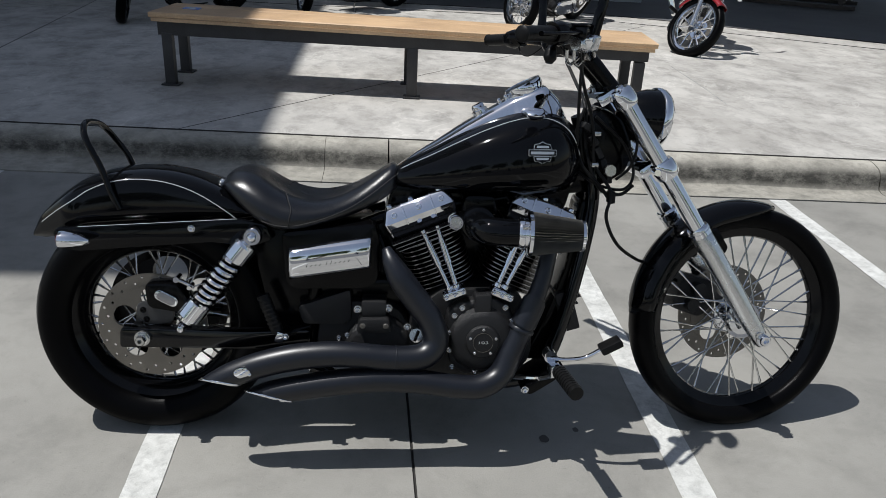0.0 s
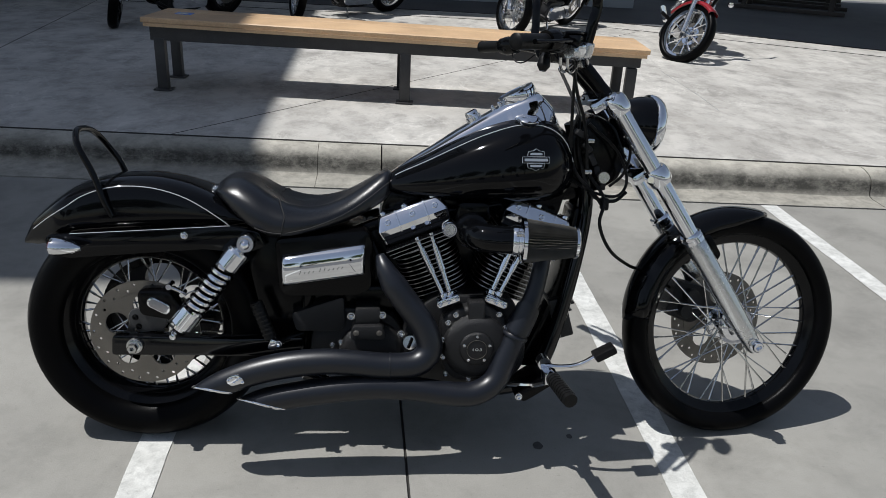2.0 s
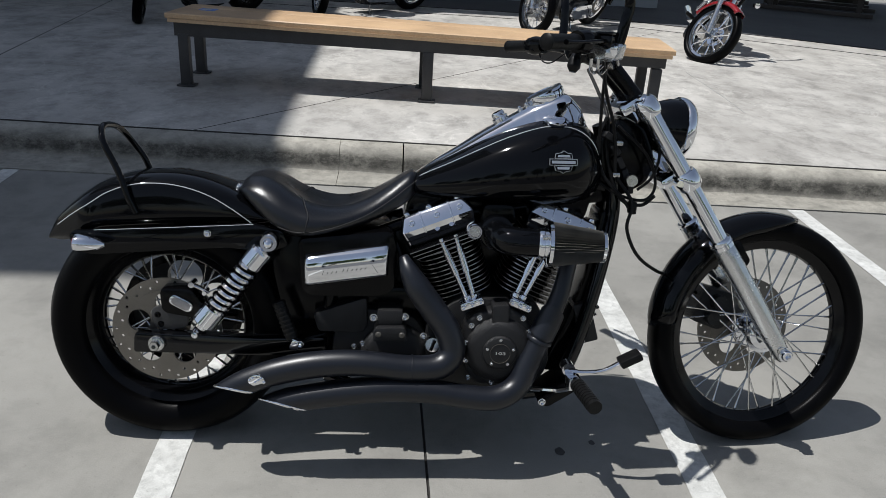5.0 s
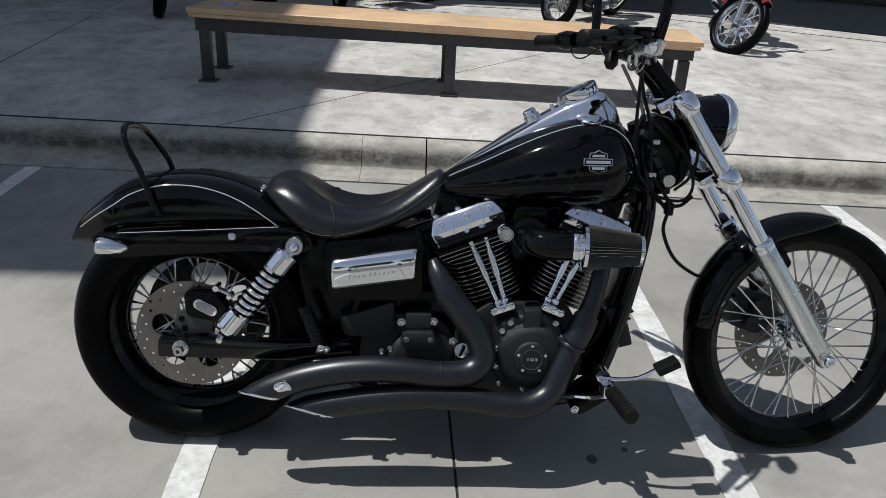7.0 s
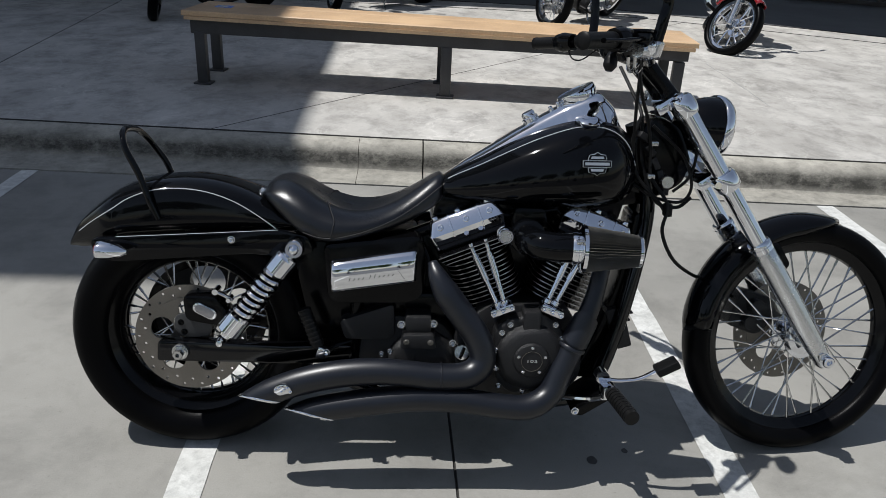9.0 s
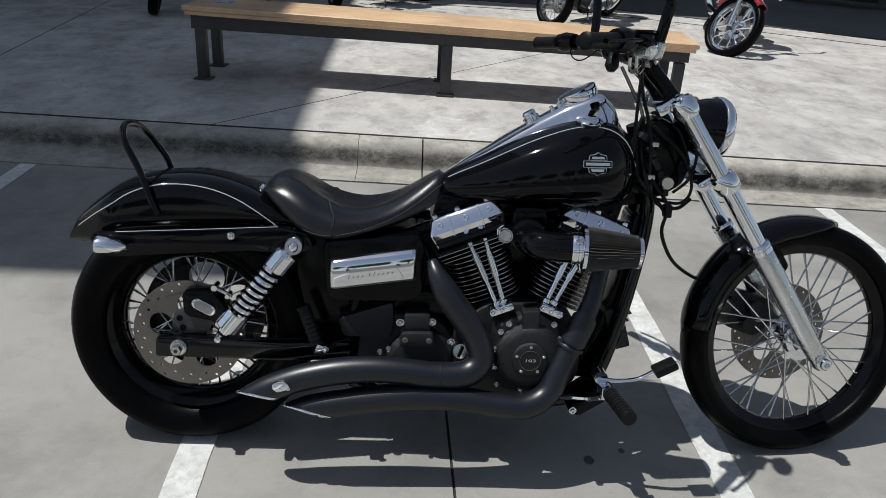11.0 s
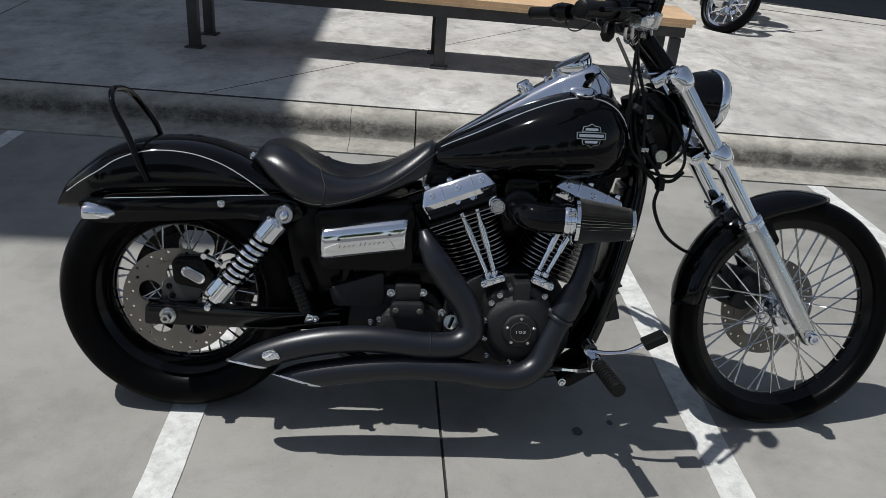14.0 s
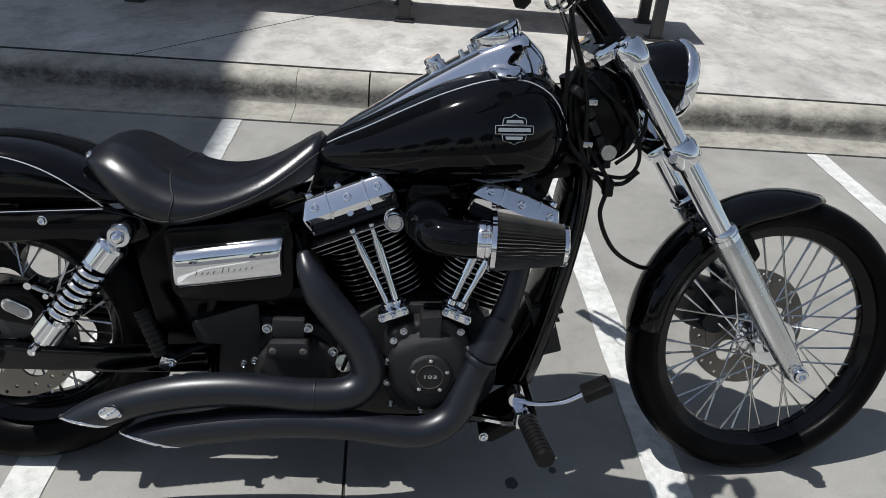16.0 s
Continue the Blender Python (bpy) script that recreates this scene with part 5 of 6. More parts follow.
# fork and headlight
top, low = Vector((1.278, 0, 0.985)), Vector((1.740, 0, 0.322))
way = (low - top).normalized()
def on_fork(f, y):
    return top.lerp(low, f) + Vector((0, y, 0))
LEG = 0.121
for s in (-1, 1):
    y = s * LEG
    leg = part("fork_leg", rod(on_fork(0.0, y), on_fork(0.58, y), 0.0235, 28), CHROME, bike, "chrome fork tube")
    m = facing(on_fork(0.0, y), way)
    L = (low - top).length
    part("fork_slider", turned([(0.020, 0.535 * L), (0.0265, 0.537 * L), (0.0285, 0.545 * L), (0.0300, 0.60 * L), (0.0295, 0.80 * L), (0.0265, 0.95 * L), (0.024, 0.985 * L), (0.0235, 1.02 * L), (0.018, 1.035 * L), (0.0005, 1.035 * L)], 32, m), ALLOY, leg, "satin alloy fork slider", smooth=60)
    part("dust_collar", turned([(0.022, 0.520 * L), (0.029, 0.521 * L), (0.031, 0.525 * L), (0.031, 0.531 * L), (0.0285, 0.533 * L), (0.0285, 0.537 * L), (0.031, 0.539 * L), (0.031, 0.553 * L), (0.028, 0.556 * L), (0.022, 0.556 * L)], 32, m), CHROME, leg, "chrome dust collar")
    part("fork_cap", turned([(0.0005, -0.033), (0.012, -0.032), (0.014, -0.027), (0.024, -0.025), (0.0295, -0.018), (0.0320, -0.006), (0.0325, 0.010), (0.031, 0.022), (0.028, 0.027), (0.023, 0.028)], 30, m), CHROME, leg, "chrome top clamp")
    part("lower_clamp", turned([(0.0230, 0.250 * L), (0.030, 0.252 * L), (0.0345, 0.262 * L), (0.0358, 0.283 * L), (0.0345, 0.303 * L), (0.030, 0.313 * L), (0.0230, 0.316 * L)], 30, m), CHROME, leg, "polished lower clamp")
    part("clamp_bolt", rod(on_fork(0.285, y) + Vector((-0.030, s * 0.034, -0.004)), on_fork(0.285, y) + Vector((-0.030, -s * 0.02, -0.004)), 0.009, 12), CHROME, leg)
axle = part("front_axle", rod(FRONT + Vector((0.006, -0.150, -0.007)), FRONT + Vector((0.006, 0.150, -0.007)), 0.011, 16), STEEL, bike)
part("axle_end", turned([(0.007, 0.004), (0.008, 0.014), (0.013, 0.014), (0.0155, 0.011), (0.0155, 0.0), (0.020, 0.0), (0.020, -0.006), (0.007, -0.006)], 24, facing((1.744, -0.149, 0.319), (0, -1, 0))), CHROME, axle, "chrome axle end")
for f, r in ((0.0, 0.020), (0.285, 0.022)):
    m = facing(on_fork(f, 0) - Vector((0.030, 0, 0)), way)
    part("triple_clamp", block((2 * LEG - 0.03, 0.070, 0.030), m, 0.010), CHROME if f > 0 else CHROME, bike, "polished fork clamp")
    for s in (-1, 1):
        part("clamp_arm", tube([on_fork(f, 0) + Vector((-0.045, s * 0.04, -0.005)), on_fork(f, s * 0.085) + Vector((-0.026, 0, 0)), on_fork(f, s * LEG)], 0.017, 14), CHROME, bike)
lamp_at = facing((1.404, 0.0, 0.924), (0.972, 0.15, -0.12))
lamp = part("headlight", turned([(0.0005, -0.110), (0.016, -0.108), (0.040, -0.096), (0.062, -0.070), (0.076, -0.034), (0.081, 0.0), (0.081, 0.006), (0.0005, 0.006)], 40, lamp_at), BLACK, bike, "black headlight bowl with chrome ring", smooth=60)
part("headlight_ring", turned([(0.0755, 0.022), (0.080, 0.021), (0.0845, 0.013), (0.086, 0.003), (0.085, -0.005), (0.081, -0.007), (0.078, 0.0), (0.0755, 0.016)], 48, lamp_at, loop=True), CHROME, lamp, "chrome headlight ring", smooth=60)
part("reflector", turned([(0.074, 0.020), (0.060, 0.012), (0.03, 0.008), (0.0005, 0.0075)], 36, lamp_at), CHROME, lamp)
part("lens", turned([(0.0005, 0.034), (0.03, 0.033), (0.06, 0.029), (0.0745, 0.023), (0.0745, 0.021), (0.0005, 0.030)], 36, lamp_at), GLASS, lamp)
part("headlight_mount", tube([(1.36, 0, 0.93), (1.33, 0, 0.88), (1.34, 0, 0.82)], 0.016, 10), FRAME, lamp)
# front fender
loops = []
for a in np.linspace(radians(176), radians(79), 28):
    r0 = 0.353 + 0.010 * math.sin((radians(176) - a) / radians(97) * math.pi)
    w = 0.058 * min(1.0, 0.55 + (radians(176) - a) * 6) * min(1.0, 0.55 + (a - radians(79)) * 3.2)
    half = [(1.0, -0.052), (1.03, -0.036), (0.97, -0.023), (0.80, -0.010), (0.5, -0.001), (0.25, 0.003), (0.0, 0.005)]
    half = [(p, d * min(1.0, 0.30 + (a - radians(79)) * 2.0)) for p, d in half]
    ring_ = [(-w * p, r0 + d) for p, d in half] + [(w * p, r0 + d) for p, d in reversed(half[:-1])]
    loops.append([STEER @ Vector((FRONT.x + 0.010 + r * math.cos(a), y, FRONT.z - 0.002 + r * math.sin(a))) for y, r in ring_])
ff = part("front_fender", rings(bmesh.new(), loops, closed=False), BLACK, bike, "gloss black front fender", smooth=60)
thick = ff.modifiers.new("thickness", "SOLIDIFY")
thick.thickness, thick.offset = 0.003, -1
for s in (-1, 1):
    part("fender_bracket", slab(rounded([(1.56, 0.60), (1.60, 0.63), (1.64, 0.57), (1.60, 0.50), (1.58, 0.52)], 0.01), s * 0.060, s * 0.075, 0.003), FRAME, ff)
    for q in ((1.588, 0.540), (1.605, 0.515)):
        bolt(ff, (q[0], s * 0.078, q[1]), (0, s, 0), 0.010, 0.010, STEEL)

# handlebar
for s in (-1, 1):
    part("riser", tube([(1.285, s * 0.05, 0.985), (1.245, s * 0.05, 1.03), (1.195, s * 0.05, 1.082)], [0.022, 0.020, 0.022], 16), FRAME, bike, "black handlebar riser")
bar = part("handlebar", tube([(0.99, 0.425, 1.128), (1.05, 0.33, 1.132), (1.12, 0.24, 1.125), (1.18, 0.14, 1.095), (1.192, 0.05, 1.085), (1.190, -0.05, 1.085), (1.176, -0.14, 1.090), (1.118, -0.25, 1.122), (1.038, -0.34, 1.132), (0.945, -0.425, 1.127)], 0.0128, 14), FRAME, bike, "swept black handlebar")
for a, b, s in (((0.945, -0.428, 1.127), (1.026, -0.352, 1.132), 1), ((0.985, 0.430, 1.127), (1.040, 0.345, 1.131), -1)):
    a, b = Vector(a), Vector(b)
    grip = part("grip", rod(a, b, 0.0178, 20), RUBBER, bar, "black rubber grip")
    part("grip_flange", turned([(0.004, -0.006), (0.014, -0.005), (0.0188, -0.001), (0.0188, 0.004), (0.012, 0.004)], 20, facing(a, b - a)), RUBBER, bar)
    part("switch_housing", tube([b, b.lerp(a, -0.25), b.lerp(a, -0.62)], [0.025, 0.029, 0.024], 16, 4), FRAME, bar, "black switch housing")
    for k in range(3):
        part("switch_button", block((0.012, 0.012, 0.010), Matrix.Translation(b.lerp(a, -0.12 - 0.18 * k) + Vector((-0.024, 0, 0.008 - 0.010 * k))), 0.003), RUBBER, bar)
    lever_root = b.lerp(a, -0.75)
    part("lever", tube([lever_root + Vector((0.030, 0, 0.004)), b + Vector((0.052, 0.0, 0.004)), a.lerp(b, 0.3) + Vector((0.050, 0, 0.002)), a + Vector((0.042, 0, 0.002))], [0.009, 0.007, 0.006, 0.008], 10, flat=0.7), FRAME, bar, "black lever")
    part("lever_perch", block((0.042, 0.040, 0.032), Matrix.Translation(lever_root + Vector((0.014, 0, 0.002))) @ pose(0, 0, 0, 0, 12, -38), 0.011, seg=3), ALLOY if s > 0 else FRAME, bar, "cast lever perch")
# reservoir, gauges and mirrors on the bar
res = part("brake_reservoir", block((0.058, 0.050, 0.030), pose(1.100, -0.300, 1.138, 0, 0, -35), 0.008, seg=3), BLACK, bar, "black brake reservoir")
part("master_cylinder", tube([(1.088, -0.330, 1.112), (1.112, -0.305, 1.110), (1.142, -0.275, 1.108)], [0.015, 0.018, 0.013], 14, 4), ALLOY, bar, "bright cast brake cylinder")
part("cylinder_clamp", block((0.030, 0.034, 0.040), pose(1.138, -0.288, 1.118, 0, 14, -38), 0.009, seg=3), ALLOY, bar)
part("lever_pivot", turned([(0.0005, 0.010), (0.010, 0.009), (0.013, 0.004), (0.013, -0.012), (0.0005, -0.012)], 16, facing((1.118, -0.318, 1.122), (-0.1, -0.5, 0.85))), CHROME, bar)
part("reservoir_lid", block((0.062, 0.054, 0.007), pose(1.100, -0.300, 1.155, 0, 0, -35), 0.003), BLACK, res)
part("clutch_cover", turned([(0.0005, 0.022), (0.022, 0.020), (0.038, 0.010), (0.044, -0.006), (0.042, -0.02), (0.0005, -0.02)], 28, facing((1.075, -0.20, 1.128), (-0.3, -0.5, 0.8))), BLACK, bar, smooth=60)
def mirror(root, knee, head, s):
    m = part("mirror", tube([root, Vector(root).lerp(Vector(knee), 0.5) + Vector((0.004, 0, 0)), knee, head], [0.008, 0.008, 0.0075, 0.007], 10, flat=1.6), BLACK, bike, "black mirror on a curved stem")
    part("mirror_head", turned([(0.0005, 0.020), (0.035, 0.016), (0.052, 0.004), (0.054, -0.004), (0.0005, -0.006)], 28, facing(Vector(head) + Vector((0, 0, 0.03)), (1, 0, 0.1)) @ Matrix.Diagonal((0.7, 1.25, 1, 1))), BLACK, m)
    part("mirror_glass", turned([(0.0005, -0.0075), (0.050, -0.0075), (0.050, -0.0055), (0.0005, -0.0055)], 28, facing(Vector(head) + Vector((0, 0, 0.03)), (1, 0, 0.1)) @ Matrix.Diagonal((0.7, 1.25, 1, 1))), CHROME, m)
mirror((1.135, -0.295, 1.115), (1.150, -0.305, 1.24), (1.075, -0.360, 1.34), -1)
mirror((1.118, 0.250, 1.125), (1.124, 0.280, 1.27), (1.13, 0.40, 1.36), 1)
# cables
CABLES = [
    ([(1.130, -0.20, 1.105), (1.155, -0.15, 1.04), (1.175, -0.12, 0.995), (1.20, -0.10, 0.94), (1.215, -0.095, 0.87), (1.225, -0.09, 0.80), (1.27, -0.11, 0.73), (1.262, -0.115, 0.66), (1.30, -0.11, 0.585), (1.378, -0.06, 0.528), (1.46, 0.02, 0.49), (1.60, 0.07, 0.40)], 0.0048, RUBBER),
    ([(1.150, -0.16, 1.095), (1.160, -0.12, 1.00), (1.17, -0.09, 0.90), (1.175, -0.085, 0.82)], 0.0045, RUBBER),
    ([(1.070, -0.325, 1.10), (1.078, -0.30, 1.074), (1.100, -0.25, 1.066), (1.13, -0.20, 1.082)], 0.004, STEEL),
    ([(1.098, -0.28, 1.10), (1.105, -0.26, 1.072), (1.125, -0.21, 1.062), (1.15, -0.16, 1.075)], 0.004, STEEL),
    ([(1.17, 0.10, 1.07), (1.185, 0.02, 1.01), (1.195, -0.06, 0.95), (1.20, -0.07, 0.85), (1.24, -0.09, 0.74), (1.30, -0.09, 0.72), (1.34, -0.08, 0.745)], 0.005, RUBBER),
    ([(1.22, -0.08, 0.93), (1.30, -0.09, 0.86), (1.335, -0.09, 0.78), (1.31, -0.09, 0.735), (1.24, -0.08, 0.745), (1.18, -0.06, 0.78)], 0.0042, RUBBER),
    ([(1.19, -0.07, 0.95), (1.17, -0.08, 0.88), (1.19, -0.085, 0.80), (1.25, -0.095, 0.735), (1.275, -0.10, 0.70)], 0.005, RUBBER),
    ([(1.30, -0.10, 0.96), (1.335, -0.095, 0.87), (1.325, -0.09, 0.80), (1.29, -0.08, 0.76)], 0.0042, RUBBER),
    ([(1.062, 0.31, 1.118), (1.070, 0.28, 1.088), (1.092, 0.25, 1.084), (1.125, 0.22, 1.112)], 0.0022, RUBBER),
    ([(0.64, -0.12, 0.60), (0.655, -0.13, 0.56), (0.650, -0.12, 0.50)], 0.006, RUBBER),
]
for pts, r, mat in CABLES:
    part("cable", tube(pts, r, 8, 6), mat, bike, "black cable" if mat is RUBBER else "")
part("cable_clip", block((0.02, 0.03, 0.035), pose(1.275, -0.10, 0.715), 0.006), RUBBER, bike)
part("lever_end", tube([(1.040, -0.300, 1.105), (1.037, -0.308, 1.092), (1.034, -0.312, 1.078), (1.032, -0.314, 1.066)], [0.009, 0.015, 0.016, 0.008], 12), RUBBER, bike)
part("neck_cover", slab(rounded([(1.165, 0.755), (1.26, 0.735), (1.325, 0.775), (1.345, 0.835), (1.305, 0.925), (1.245, 0.955), (1.185, 0.90)], 0.02), -0.050, 0.062, 0.012), FRAME, bike, "black neck cover")
for k in range(5):
    part("connector", block((0.035, 0.03, 0.018), pose(1.20 + 0.018 * k, -0.075 + 0.004 * k, 0.90 - 0.034 * k, 0, 30 + 14 * k, 10), 0.005), CRINKLE, bike)
for z in (0.885, 0.80):
    part("bracket", block((0.02, 0.02, 0.012), pose(1.225, -0.085, z), 0.003), STEEL, bike)

# ---- motorcycles parked further back ----
def parked(name_label, contact, heading, lean, paint, wheel_metal, bright, steer=0.0, level=0.152, rake=1.0):
    """A simpler cruiser whose front wheel stands at contact."""
    h = math.degrees(math.atan2(heading[1], heading[0]))
    base = thing("motorcycle", name_label, "motorcycle", "parked motorcycles", at=Matrix.Translation((contact[0], contact[1], level)) @ pose(0, 0, 0, 0, 0, h) @ pose(0, 0, 0, -lean, 0, 0))
    spin, turn_ = pose(0, 0, 0, 90, 0, 0), pose(0, 0, 0, 0, 0, steer)
    def laced(nm, x, R, bead, w, cast):
        prof = [(bead - 0.03, 0.0), (bead - 0.022, w * 0.55), (bead, w * 0.7), (bead + 0.010, w * 0.72), (bead + 0.006, w * 0.5)]
        rim = part(nm, turned(prof + [(r, -q) for r, q in reversed(prof[1:])], 48, spin, loop=True), wheel_metal, base, "bright motorcycle wheel", at=(turn_ if x == 0 else Matrix()) @ Matrix.Translation((x, 0, R)))
        part("tyre", turned(tyre_profile(R, bead, w, 1.1), 48, spin, loop=True), TYRE, rim)
        part("hub", turned([(0.01, -0.06), (0.05, -0.05), (0.03, -0.02), (0.03, 0.02), (0.05, 0.05), (0.01, 0.06)], 20, spin), CHROME, rim)
        n = 12 if cast else 32
        bm = rod((0.035, 0.02 if not cast else 0.0, 0.02), (bead - 0.028, 0.0, 0.06 if not cast else 0.0), 0.008 if cast else 0.003, 6)
        me = finish("spoke", bm, wheel_metal if cast else STEEL)
        for k in range(n):
            sp = new("spoke", me)
            sp.parent, sp.matrix_basis = rim, Matrix.Rotation(2 * math.pi * k / n, 4, "Y") @ (pose(0, 0, 0, 180, 0, 0) if k % 2 else Matrix())
        part("brake_disc", pierced(0.145, 0.10, polar(16, 0.128, 0.004), 0.005, 40), DISC, rim, at=Matrix.Translation((0, 0.06, 0)))
        part("disc_carrier", pierced(0.102, 0.03, polar(5, 0.07, 0.018), 0.005, 40), CHROME, rim, at=Matrix.Translation((0, 0.058, 0)))
        return rim
    laced("front_wheel", 0.0, 0.325, 0.255, 0.052, wheel_metal is CHROME and bright)
    laced("rear_wheel", -1.60, 0.325, 0.215, 0.075, wheel_metal is CHROME and bright)
    for s in (-1, 1):
        leg = part("fork_leg", rod((0.02, s * 0.095, 0.315), (-0.22 * rake, s * 0.095, 0.66), 0.028, 16), ALLOY, base, "alloy fork leg", at=turn_)
        part("fork_tube", rod((-0.21 * rake, s * 0.095, 0.64), (-0.40 * rake, s * 0.095, 0.95), 0.022, 16), CHROME, leg)
        part("front_signal", turned([(0.0005, -0.05), (0.014, -0.035), (0.026, -0.005), (0.028, 0.012), (0.0005, 0.014)], 20, facing((-0.30, s * 0.19, 0.80), (1, 0, 0))), CHROME, base, "chrome turn signal")
        part("foot_peg", rod((-0.42, s * 0.16, 0.30), (-0.40, s * 0.32, 0.31), 0.02, 12), RUBBER, base)
        part("frame_tube", tube([(-0.42, s * 0.05, 0.80), (-0.46, s * 0.08, 0.45), (-0.55, s * 0.10, 0.20), (-1.1, s * 0.11, 0.19), (-1.25, s * 0.11, 0.45)], 0.018, 10), FRAME, base)
        part("shock_absorber", rod((-1.30, s * 0.15, 0.60), (-1.52, s * 0.15, 0.35), 0.026, 14), CHROME, base)
        part("grip", rod((-0.62, s * 0.30, 1.12), (-0.72, s * 0.42, 1.10), 0.019, 14), RUBBER, base)
    loops = []
    for a in np.linspace(radians(172), radians(70), 18):
        half = [(1.0, -0.05), (1.03, -0.03), (0.85, -0.008), (0.5, 0.0), (0.0, 0.003)]
        sec = [(-0.068 * p, 0.352 + d) for p, d in half] + [(0.068 * p, 0.352 + d) for p, d in reversed(half[:-1])]
        loops.append([(r * math.cos(a), y, 0.325 + r * math.sin(a)) for y, r in sec])
    f = part("front_fender", rings(bmesh.new(), loops, closed=False), paint, base, smooth=60, at=turn_)
    t = f.modifiers.new("thickness", "SOLIDIFY")
    t.thickness = 0.003
    loops = []
    for a in np.linspace(radians(190), radians(40), 22):
        half = [(1.0, -0.10), (1.03, -0.04), (0.85, -0.01), (0.5, 0.0), (0.0, 0.003)]
        sec = [(-0.10 * p, 0.37 + d) for p, d in half] + [(0.10 * p, 0.37 + d) for p, d in reversed(half[:-1])]
        loops.append([(-1.60 + r * math.cos(a), y, 0.36 + r * math.sin(a)) for y, r in sec])
    f = part("rear_fender", rings(bmesh.new(), loops, closed=False), paint, base, smooth=60)
    t = f.modifiers.new("thickness", "SOLIDIFY")
    t.thickness = 0.003
    lamp = part("headlight", turned([(0.0005, -0.12), (0.05, -0.10), (0.08, -0.05), (0.088, 0.0), (0.0005, 0.0)], 28, facing((-0.28, 0, 0.92), (1, 0, -0.1))), paint, base)
    part("headlight_ring", turned([(0.08, 0.02), (0.092, 0.01), (0.092, -0.01), (0.08, -0.01)], 28, facing((-0.28, 0, 0.92), (1, 0, -0.1)), loop=True), CHROME, lamp)
    part("lens", turned([(0.0005, 0.02), (0.05, 0.016), (0.08, 0.008), (0.08, 0.002), (0.0005, 0.002)], 24, facing((-0.28, 0, 0.92), (1, 0, -0.1))), GLASS, lamp)
    part("handlebar", tube([(-0.72, 0.42, 1.10), (-0.60, 0.28, 1.13), (-0.45, 0.10, 1.05), (-0.45, -0.10, 1.05), (-0.60, -0.28, 1.13), (-0.72, -0.42, 1.10)], 0.014, 12), CHROME, base)
    part("fuel_tank", turned([(0.0005, 0.0), (0.06, 0.02), (0.12, 0.12), (0.145, 0.25), (0.13, 0.38), (0.08, 0.48), (0.0005, 0.50)], 28, facing((-1.0, 0, 0.80), (1, 0, 0.12)) @ Matrix.Diagonal((0.8, 1.1, 1, 1))), paint, base, smooth=60)
    part("seat", turned([(0.0005, 0.0), (0.09, 0.03), (0.15, 0.16), (0.12, 0.32), (0.07, 0.46), (0.0005, 0.48)], 24, facing((-1.42, 0, 0.70), (1, 0, 0.04)) @ Matrix.Diagonal((0.42, 1.0, 1, 1))), LEATHER, base, smooth=60)
    eng = part("crankcase", slab(rounded([(-1.10, 0.18), (-0.60, 0.18), (-0.56, 0.30), (-0.62, 0.44), (-1.0, 0.44), (-1.12, 0.36)], 0.04), -0.15, 0.15, 0.02), CRINKLE if not bright else ALLOY, base)
    for sgn in (-1, 1):
        m = Matrix.Translation((-0.80 + sgn * 0.11, 0, 0.42)) @ pose(0, 0, 0, 0, sgn * 22, 0)
        cyl = part("cylinder", block((0.12, 0.15, 0.22), m @ Matrix.Translation((0, 0, 0.11)), 0.02), CRINKLE, base)
        for k in range(9):
            part("fin", block((0.17, 0.20, 0.004), m @ Matrix.Translation((0, 0, 0.02 + 0.02 * k)), 0), FIN_EDGE, cyl)
        part("rocker_cover", block((0.18, 0.25, 0.07), m @ Matrix.Translation((0, 0, 0.24)), 0.025, seg=3), CHROME, cyl)
    part("air_cleaner", turned([(0.0005, 0.05), (0.07, 0.045), (0.088, 0.02), (0.088, -0.03), (0.0005, -0.03)], 28, facing((-0.80, -0.20, 0.58), (0, -1, 0))), CHROME, base)
    part("primary_cover", slab(rounded([(-1.15, 0.22), (-0.62, 0.22), (-0.60, 0.40), (-1.10, 0.42)], 0.08), 0.14, 0.20, 0.02), CHROME, base)
    part("exhaust_pipe", tube([(-0.62, -0.12, 0.50), (-0.52, -0.17, 0.42), (-0.58, -0.20, 0.28), (-0.9, -0.21, 0.26), (-1.9, -0.21, 0.27)], [0.022, 0.024, 0.026, 0.036, 0.042], 14), CHROME, base, "chrome exhaust")
    part("side_stand", tube([(-0.75, 0.13, 0.2), (-0.68, 0.22, 0.12), (-0.62, 0.34, 0.095)], 0.011, 8), STEEL, base)
    part("mirror", tube([(-0.60, -0.30, 1.14), (-0.58, -0.34, 1.26), (-0.56, -0.42, 1.34)], 0.007, 8), CHROME, base)
parked("red cruiser motorcycle with chrome wheels on its side stand", (3.73, 6.22), (-0.30, -0.95), 33, RED, CHROME, True, 40, rake=0.7)
parked("black cruiser motorcycle with chrome fork beside the wall", (2.18, 7.62), (-0.62, -0.785), 22, BLACK, CHROME, False, 62, rake=0.8)
parked("black cruiser motorcycle with wire wheels by the wall", (-0.42, 8.35), (-0.72, -0.69), 20, BLACK, CHROME, False, 62, rake=0.8)
parked("black motorcycle in the shade of the canopy", (-2.20, 6.90), (-0.55, -0.835), 17, BLACK, FRAME, False, 44)

# Out of view; added to give the chrome something dark to reflect.
for x, dx in ((-3.0, 0.10), (-0.9, 0.05), (1.3, 0.0), (3.6, -0.08)):
    parked("black motorcycle added across the drive as dark clutter for reflections", (x, -9.0), (dx, 1.0), 12, BLACK, STEEL, False, 0.0, 0.009)

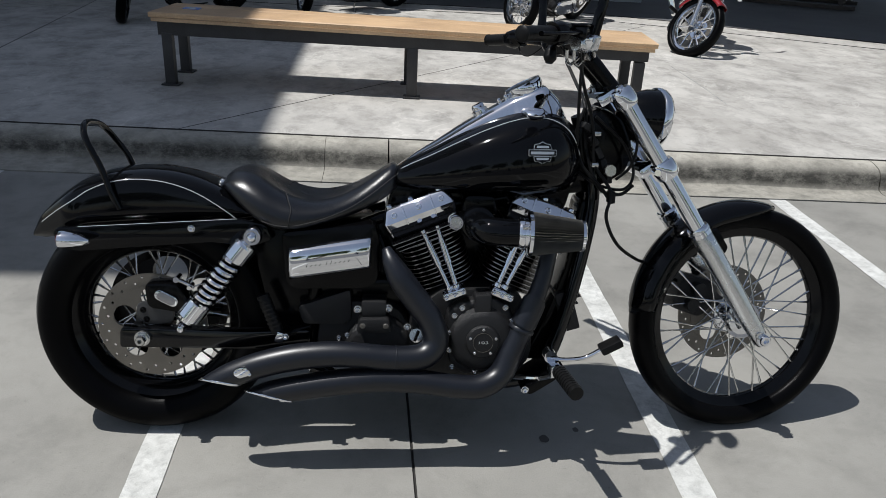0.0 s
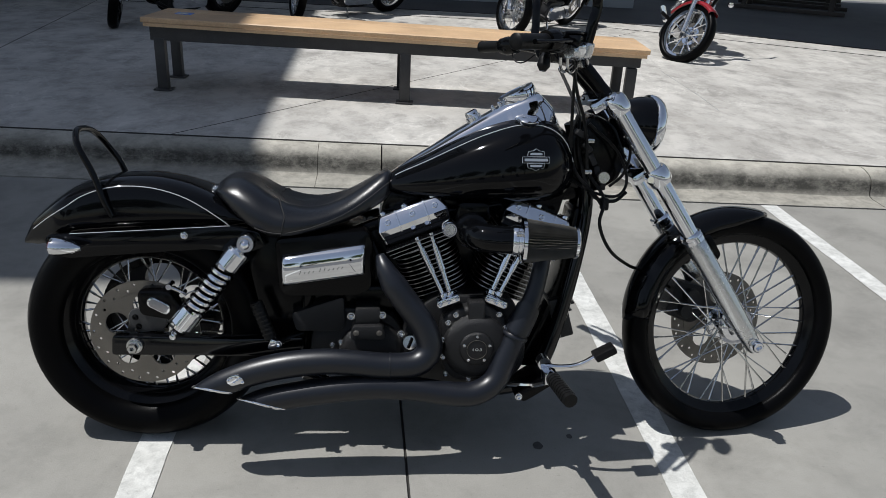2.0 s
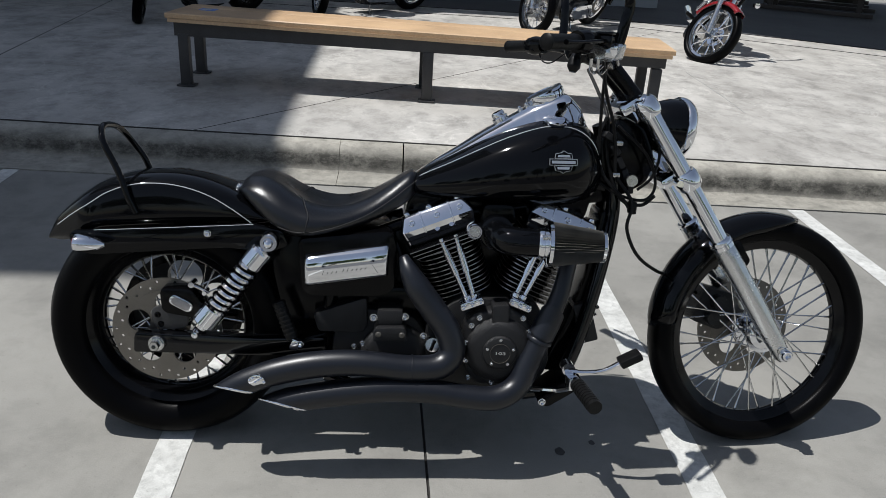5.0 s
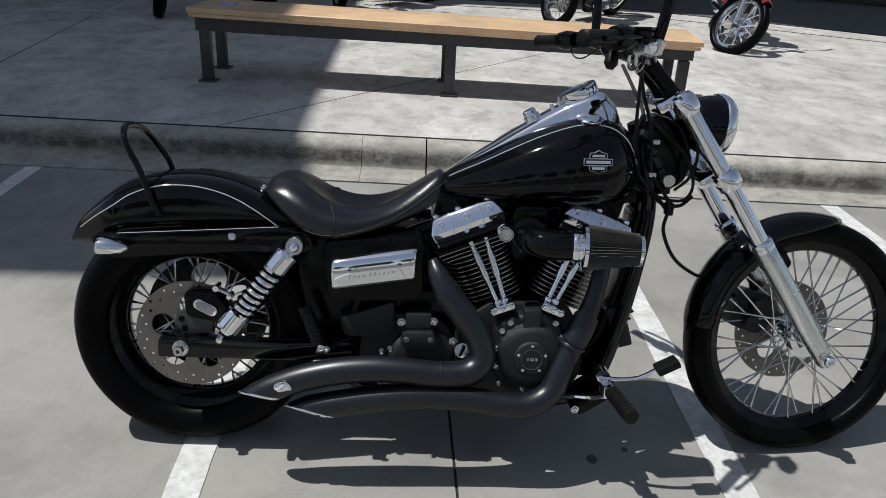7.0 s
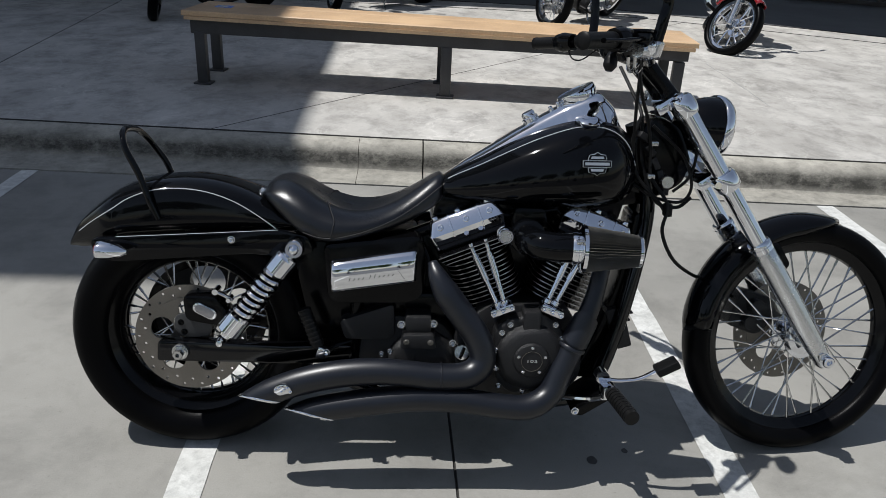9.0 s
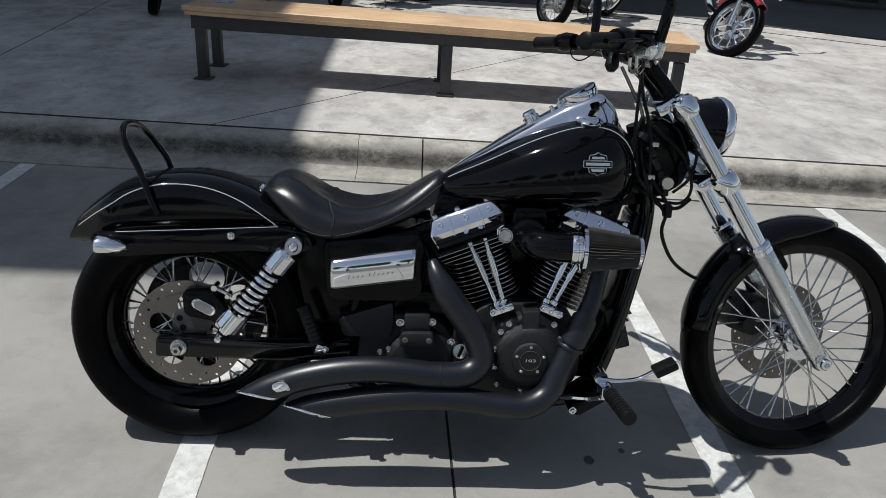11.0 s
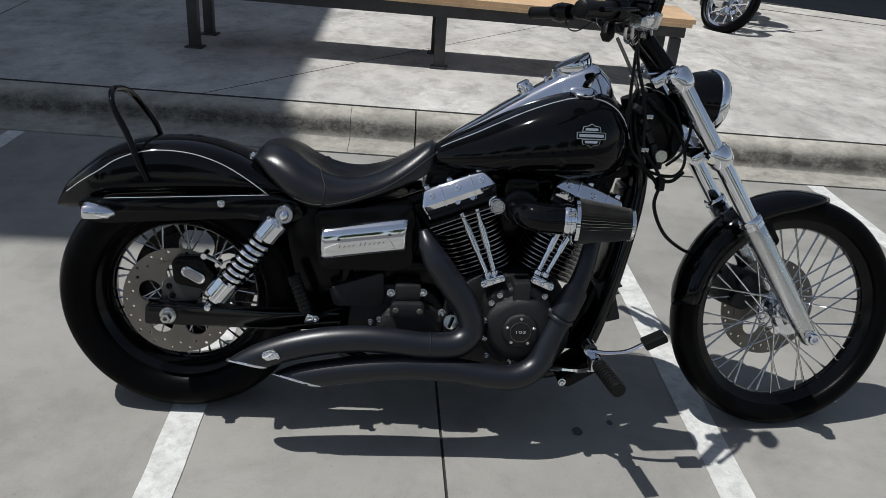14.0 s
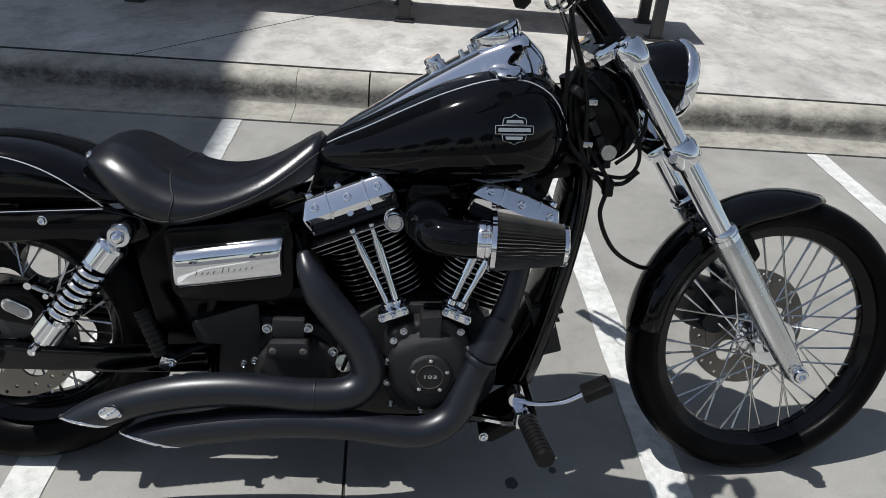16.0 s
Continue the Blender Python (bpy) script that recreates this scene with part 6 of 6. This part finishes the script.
# ---- dark timber tables under the porch ----
def picnic_table(x, y, turn):
    base = thing("picnic_table", "dark stained timber picnic table under the porch", "table", "porch tables", at=pose(x, y, 0.156, 0, 0, turn))
    for k in range(5):
        part("plank", block((2.0, 0.13, 0.04), pose(0, -0.28 + 0.14 * k, 0.74), 0.006), DARKWOOD, base)
    for s in (-1, 1):
        for k in range(2):
            part("seat_plank", block((2.0, 0.13, 0.04), pose(0, s * (0.62 + 0.14 * k), 0.44), 0.006), DARKWOOD, base)
        part("runner", block((2.0, 0.09, 0.07), pose(0, s * 0.68, 0.035), 0.006), DARKWOOD, base)
        for e in (-0.75, 0.75):
            part("leg", block((0.09, 0.09, 0.74), pose(e, s * 0.35, 0.37, s * 14, 0, 0), 0.006), DARKWOOD, base)
    for e in (-0.75, 0.75):
        part("crossbar", block((0.05, 1.5, 0.10), pose(e + 0.07, 0, 0.38), 0.006), DARKWOOD, base)
for x, y, t in ((8.4, 12.7, -32), (10.9, 11.4, -32), (9.4, 14.6, -30), (6.7, 14.3, -32)):
    picnic_table(x, y, t)
for x, y in ((8.05, 8.6), (12.4, 6.6)):
    tagged(part("porch_post", block((0.16, 0.16, 4.4), pose(x, y, 2.3, 0, 0, -30), 0.01), DARKWOOD), "dark square timber porch post", "post", "porch posts", "structure")

# ---- trees across the car park, seen in the chrome ----
def tree(x, y, high, seed):
    rnd = random.Random(seed)
    base = thing("tree", "broad green street tree across the car park", "tree", "car park trees", at=pose(x, y, 0))
    limbs = tube([(0, 0, 0), (0.1, 0.05, high * 0.25), (0.05, 0, high * 0.5)], [0.22, 0.16, 0.10], 8)
    for k in range(6):
        a = rnd.uniform(0, 6.28)
        tube([(0.05, 0, high * 0.38), (math.cos(a) * 0.9, math.sin(a) * 0.9, high * 0.55), (math.cos(a) * 1.8, math.sin(a) * 1.8, high * 0.72)], [0.08, 0.05, 0.02], 6, 3, limbs)
    part("trunk", limbs, BARK, base)
    verts, faces = [], []
    for k in range(2200):
        a, b = rnd.uniform(0, 6.28), rnd.uniform(-0.8, 1.0)
        r = rnd.uniform(0.45, 1.0) * (1 + 0.35 * math.sin(3 * a + seed) * math.cos(4 * b))
        c = Vector((math.cos(a) * math.sqrt(1 - b * b) * r * high * 0.42, math.sin(a) * math.sqrt(1 - b * b) * r * high * 0.42, high * 0.66 + b * r * high * 0.32))
        e = Euler((rnd.uniform(0, 6), rnd.uniform(0, 6), rnd.uniform(0, 6))).to_matrix()
        s, n = rnd.uniform(0.18, 0.36), len(verts)
        verts += [c + e @ Vector(q) * s for q in ((-1, 0, 0), (0, -0.45, 0.12), (1, 0, 0), (0, 0.45, 0.12))]
        faces.append((n, n + 1, n + 2, n + 3))
    me = bpy.data.meshes.new("crown")
    me.from_pydata(verts, [], faces)
    me.materials.append(LEAF)
    crown_ = new("crown", me)
    crown_.parent = base
for k, (x, y) in enumerate(((-24, -27), (-17, -29), (-9.5, -28), (-2.5, -30), (5, -28.5), (12, -27), (19, -29), (26, -27), (-31, -26))):
    tree(x, y, 6.0 + (k * 37 % 11) * 0.22, k)
